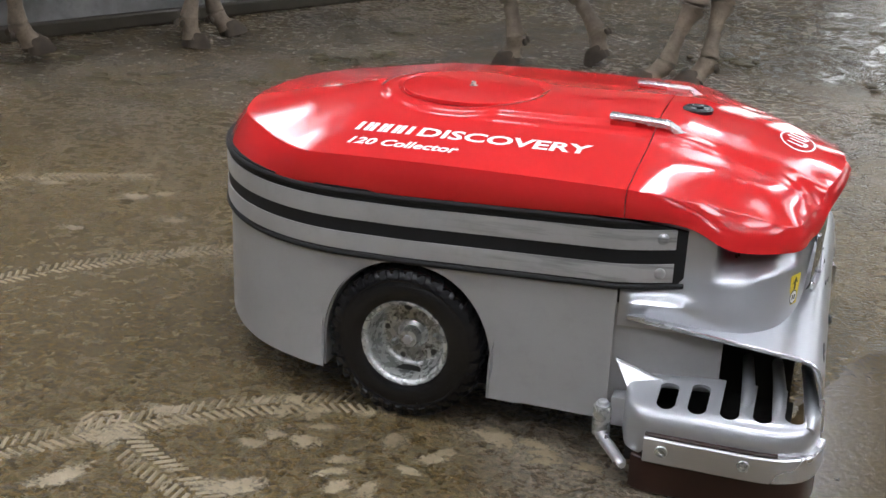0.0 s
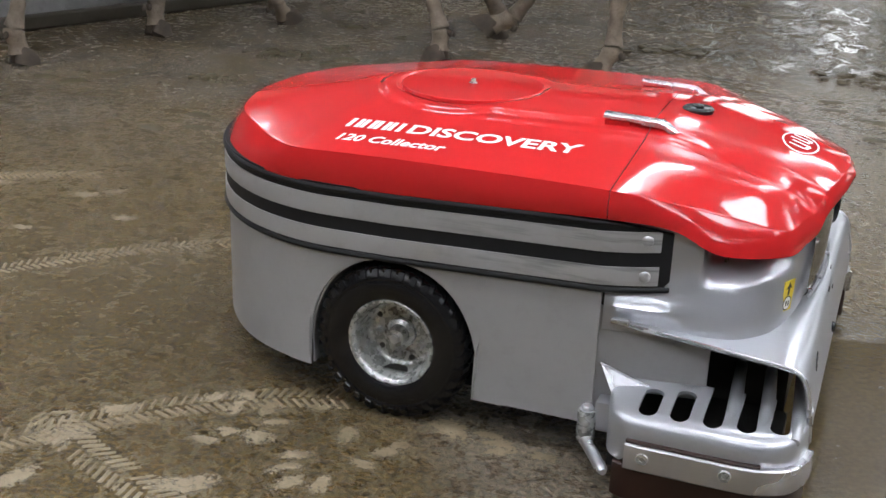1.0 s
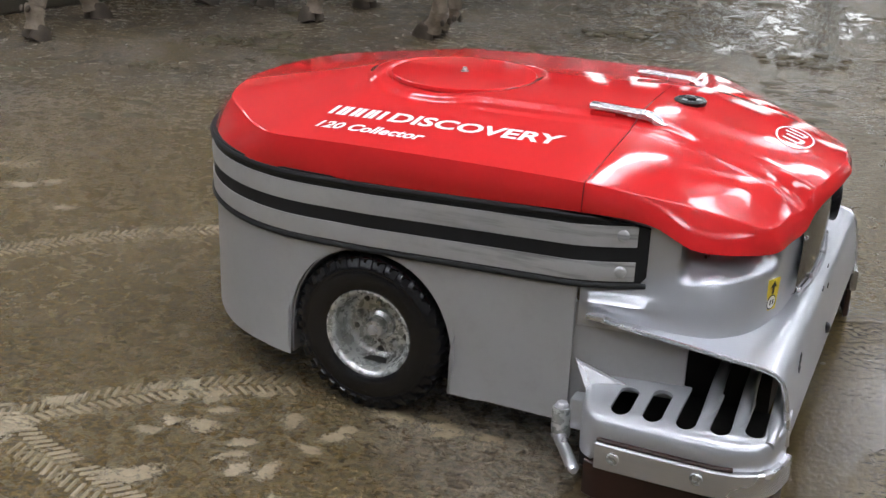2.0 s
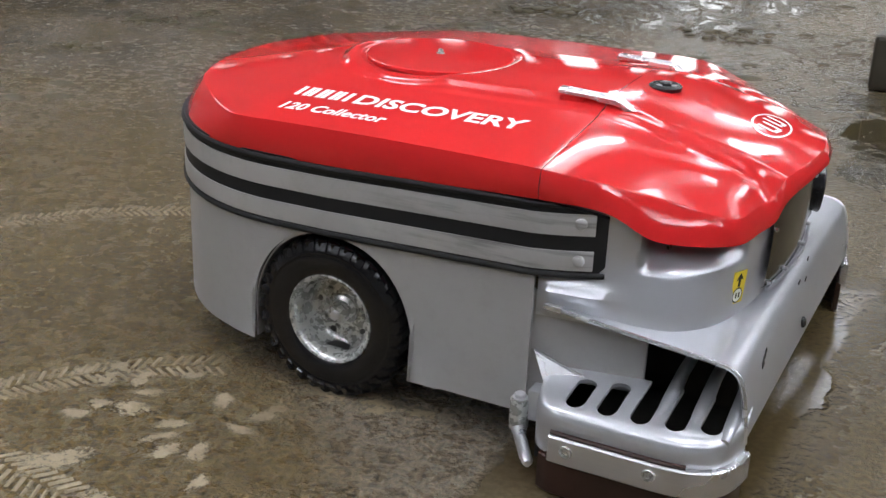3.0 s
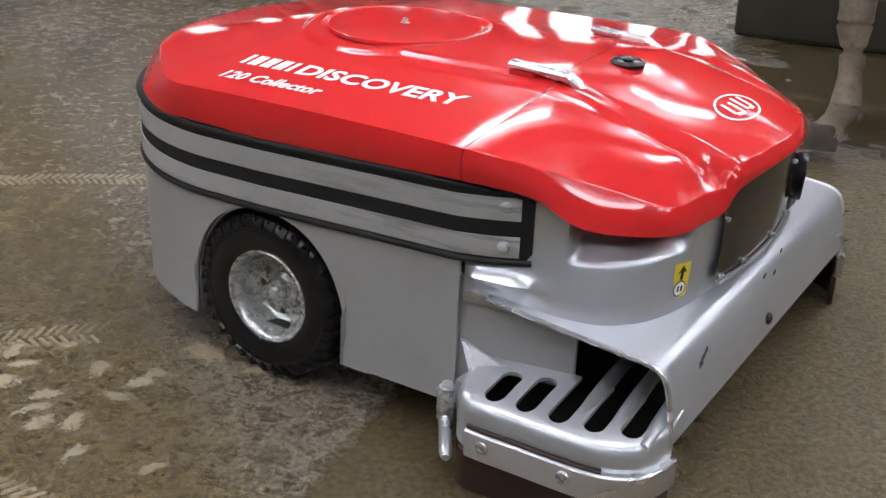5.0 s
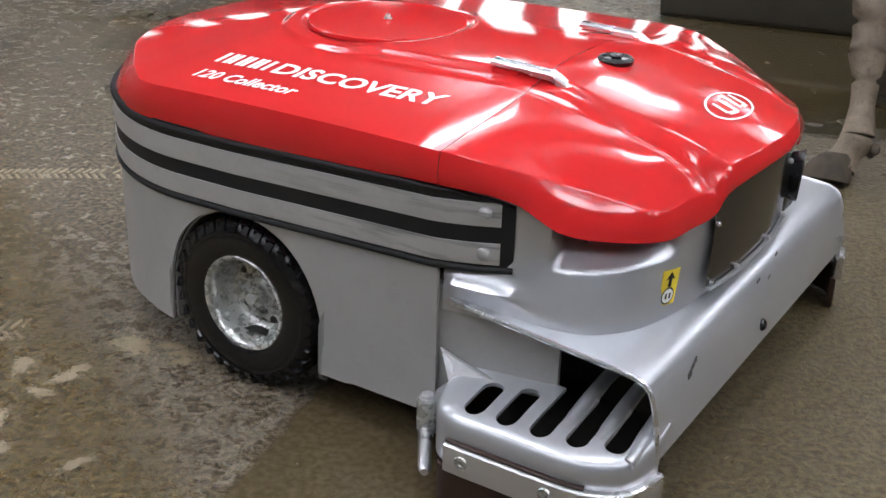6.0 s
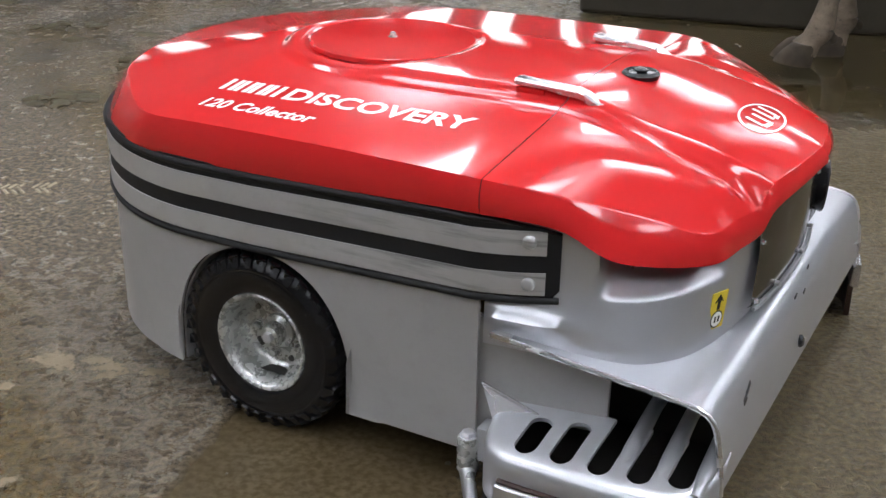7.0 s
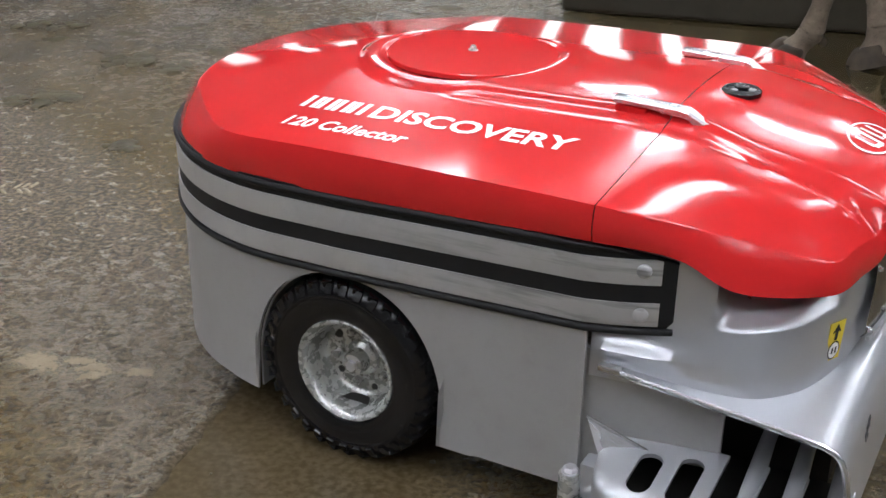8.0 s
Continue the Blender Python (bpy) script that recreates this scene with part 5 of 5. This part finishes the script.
def build_floor_marks():
    rnd = random.Random(21)
    # pale prints left by hooves
    spots = [(-0.31, -0.56, 20), (-0.25, -0.59, 70), (-0.18, -0.57, 60), (-0.14, -0.62, 10), (-0.22, -0.69, 150), (-0.25, -0.74, 160), (-0.15, -0.69, 150),
             (-0.25, -0.53, 120), (-0.08, -0.53, 0), (0.02, -0.62, 80), (-0.05, -0.73, 0), (-0.05, -0.78, 10), (-0.02, -0.83, 30), (0.04, -0.82, 70), (-0.21, -0.90, 20),
             (0.09, -0.72, 140), (0.12, -0.66, 5), (0.14, -0.625, 20), (0.30, -0.52, 150), (0.34, -0.58, 20), (0.43, -0.57, 160), (0.08, -0.92, 75), (0.23, -0.95, 30), (-0.08, -1.01, 20), (-0.18, -0.89, 10)]
    for x, y, a in spots:
        bm = bmesh.new()
        ln = rnd.uniform(0.065, 0.10)
        add_smear(bm, x, y, ln * 1.15, ln * rnd.uniform(0.5, 0.75), radians(a + 18), rnd, rnd.uniform(-0.7, 0.7))
        thing("hoof_print", bm, PRINT, "pale dried hoof print on the slurry floor", "hoof print", group="hoof prints")
    for x, y, a, ln in ((-0.54, -0.83, 10, 0.15), (-0.53, -1.0, 60, 0.14), (-0.21, -0.91, 20, 0.16), (-0.48, -0.68, 20, 0.11), (-1.33, 0.57, 20, 0.13), (-1.10, 0.41, 10, 0.11), (-1.26, 0.63, 30, 0.10), (-1.34, 0.23, 10, 0.10), (-1.66, 0.58, 15, 0.12), (0.34, -0.55, 160, 0.10), (0.22, -0.52, 150, 0.16)):
        bm = bmesh.new()
        add_smear(bm, x, y, ln * 1.2, ln * 0.6, radians(a), rnd, 0.9)
        thing("hoof_print", bm, PRINT, "pale dried hoof print on the slurry floor", "hoof print", group="hoof prints")
    # tyre tracks behind the machine
    for keys, wide, fade in (
            ([(-1.35, -1.90), (-1.02, -1.35), (-0.70, -0.945), (-0.42, -0.665), (-0.20, -0.525), (-0.03, -0.468)], 0.090, 0.12),
            ([(-1.75, -1.05), (-1.50, -0.52), (-1.277, -0.20), (-1.14, -0.02), (-0.84, 0.25), (-0.5, 0.41), (-0.05, 0.465)], 0.075, 0.15),
            ([(-0.62, -0.74), (-0.47, -0.85), (-0.33, -0.92), (-0.20, -0.985), (0.1, -1.10)], 0.090, 0.25),
            ([(-2.35, 0.05), (-2.0, 0.42), (-1.75, 0.62), (-1.40, 0.78)], 0.075, 0.5)):
        bm = bmesh.new()
        add_chevrons(bm, keys, wide, 0.0215, rnd, fade * 0.3)
        thing("tyre_track", bm, PRINT, "herringbone tyre track pressed into the slurry", "tyre track", kind="stuff", smooth=False)
    # clumps and crumbs of manure
    piles = [(-1.66, 2.92, 0.22, 26), (-1.70, 2.24, 0.16, 16), (-1.40, 3.15, 0.15, 14), (-0.22, 1.30, 0.13, 30), (0.01, 1.77, 0.12, 24), (-0.43, 2.34, 0.14, 20), (0.16, 1.69, 0.10, 14), (0.14, 0.81, 0.08, 9), (0.2, 3.9, 0.3, 24), (1.2, 3.6, 0.3, 22)]
    for x, y, r, n in piles:
        bm = bmesh.new()
        for k in range(n):
            a, d = rnd.uniform(0, 6.3), r * rnd.random() ** 0.7
            q = rnd.uniform(0.010, 0.030)
            v = bmesh.ops.create_icosphere(bm, subdivisions=2, radius=q)["verts"]
            for w in v:
                w.co *= 1 + 0.35 * noise.noise(w.co * 60 + Vector((k, x, y)))
            bmesh.ops.scale(bm, vec=(rnd.uniform(0.9, 1.8), rnd.uniform(0.8, 1.4), rnd.uniform(0.28, 0.5)), verts=v)
            bmesh.ops.rotate(bm, matrix=Matrix.Rotation(rnd.uniform(0, 3.1), 3, "Z"), verts=v)
            bmesh.ops.translate(bm, vec=(x + d * math.cos(a), y + d * math.sin(a) * 0.6, q * 0.08), verts=v)
        thing("manure_pile", bm, CLUMP, "flat crumbled olive-brown manure on the floor", "manure", kind="stuff", group="manure piles")
    # trodden lumps on the farther floor
    bm = bmesh.new()
    for k in range(420):
        x, y = rnd.uniform(-3.4, 3.2), rnd.uniform(1.3, 6.5)
        if noise.noise(Vector((x * 0.9, y * 0.9, 3))) < -0.05 or (x > 1.3 and y < 2.8):
            continue
        q = rnd.uniform(0.012, 0.045)
        n = 9
        tall = q * rnd.uniform(0.12, 0.28)
        turn = rnd.uniform(0, 6.3)
        rows = []
        for f, h in ((1.0, -0.001), (0.75, 0.6), (0.4, 0.95), (0.06, 1.0)):
            rows.append([(x + 1.6 * f * q * (1 + 0.3 * math.sin(3 * a + turn)) * math.cos(a + turn), y + f * q * (1 + 0.3 * math.sin(2 * a - turn)) * math.sin(a + turn), h * tall if h > 0 else h) for a in (6.283 * i / n for i in range(n))])
        add_sheet(bm, rows, close=True)
    thing("trodden_manure", bm, CLUMP, "trodden lumps of dark manure on the wet floor", "manure", kind="stuff")
    # scattered crumbs
    bm = bmesh.new()
    for k in range(700):
        x, y = rnd.uniform(-3.2, 3.0), rnd.uniform(-1.3, 5.5)
        q = rnd.uniform(0.0025, 0.009) * (1.6 if y > 1.5 else 1)
        n = 5
        ring = [bm.verts.new((x + q * rnd.uniform(0.6, 1.5) * math.cos(6.283 * i / n), y + q * rnd.uniform(0.6, 1.5) * math.sin(6.283 * i / n), -0.0005)) for i in range(n)]
        top = bm.verts.new((x, y, q * 0.55))
        for i in range(n):
            bm.faces.new((ring[i], ring[(i + 1) % n], top))
    thing("crumbs", bm, CLUMP, "scattered dark crumbs of manure and straw", "manure", kind="stuff")


# ------------------------------------------------------------ build
build_yard()
build_lamps()
herd = build_animals()
build_floor_marks()
robot, wheel_right, wheel_left = build_machine()


# ------------------------------------------------------------ what moves
def motions():
    # seconds, place ahead and aside, heading, turn of the right and left wheel
    way = [
        (0.0, 0.000, 0.000, 0.00, 0.0, 0.0),
        (0.5, 0.062, -0.003, -2.73, 13.1, 27.5),
        (1.0, 0.126, -0.005, -5.55, 26.3, 55.6),
        (1.5, 0.186, -0.011, -8.33, 38.8, 82.8),
        (3.0, 0.371, -0.049, -16.76, 77.7, 166.3),
        (3.5, 0.429, -0.068, -19.53, 90.5, 193.7),
        (4.0, 0.489, -0.089, -22.24, 103.9, 221.5),
        (4.5, 0.546, -0.112, -24.93, 116.8, 248.6),
        (6.0, 0.746, -0.220, -31.53, 173.4, 340.0),
        (6.5, 0.837, -0.275, -31.33, 208.4, 373.9),
        (7.0, 0.934, -0.335, -31.20, 246.0, 410.9),
        (7.5, 1.026, -0.391, -31.61, 280.1, 447.2),
        (8.0, 1.123, -0.448, -31.84, 316.1, 484.3),
    ]
    walk(robot, [(t, pose(x, y, 0, 0, 0, a)) for t, x, y, a, r, l in way])
    turns = [(t, r, l) for t, x, y, a, r, l in way]
    turns += [(2.25, 58.0, 124.5), (5.25, 141.0, 293.0)]
    turns.sort()
    walk(wheel_right, [(t, pose(0, -0.465, R_WHEEL, 0, r, 0)) for t, r, l in turns])
    walk(wheel_left, [(t, pose(0, 0.465, R_WHEEL, 0, l, 0)) for t, r, l in turns])

    for cow, legs, track, feet in herd:
        walk(cow, [(t, pose(x, y, 0, 0, 0, a)) for t, x, y, a in track])
        for leg, hip, steps in zip(legs, HIPS, feet):
            rows = []
            for t, x, y, z in steps:
                at = body_at(track, t)
                h = at.inverted() @ Vector((x, y, z))
                # the leg leans from its hoof towards the hip
                rows.append((t, pose(h[0], h[1], h[2], -math.degrees(math.atan2(hip[1] - h[1], 0.85)), math.degrees(math.atan2(hip[0] - h[0], 0.85)), 0)))
            walk(leg, rows)


motions()
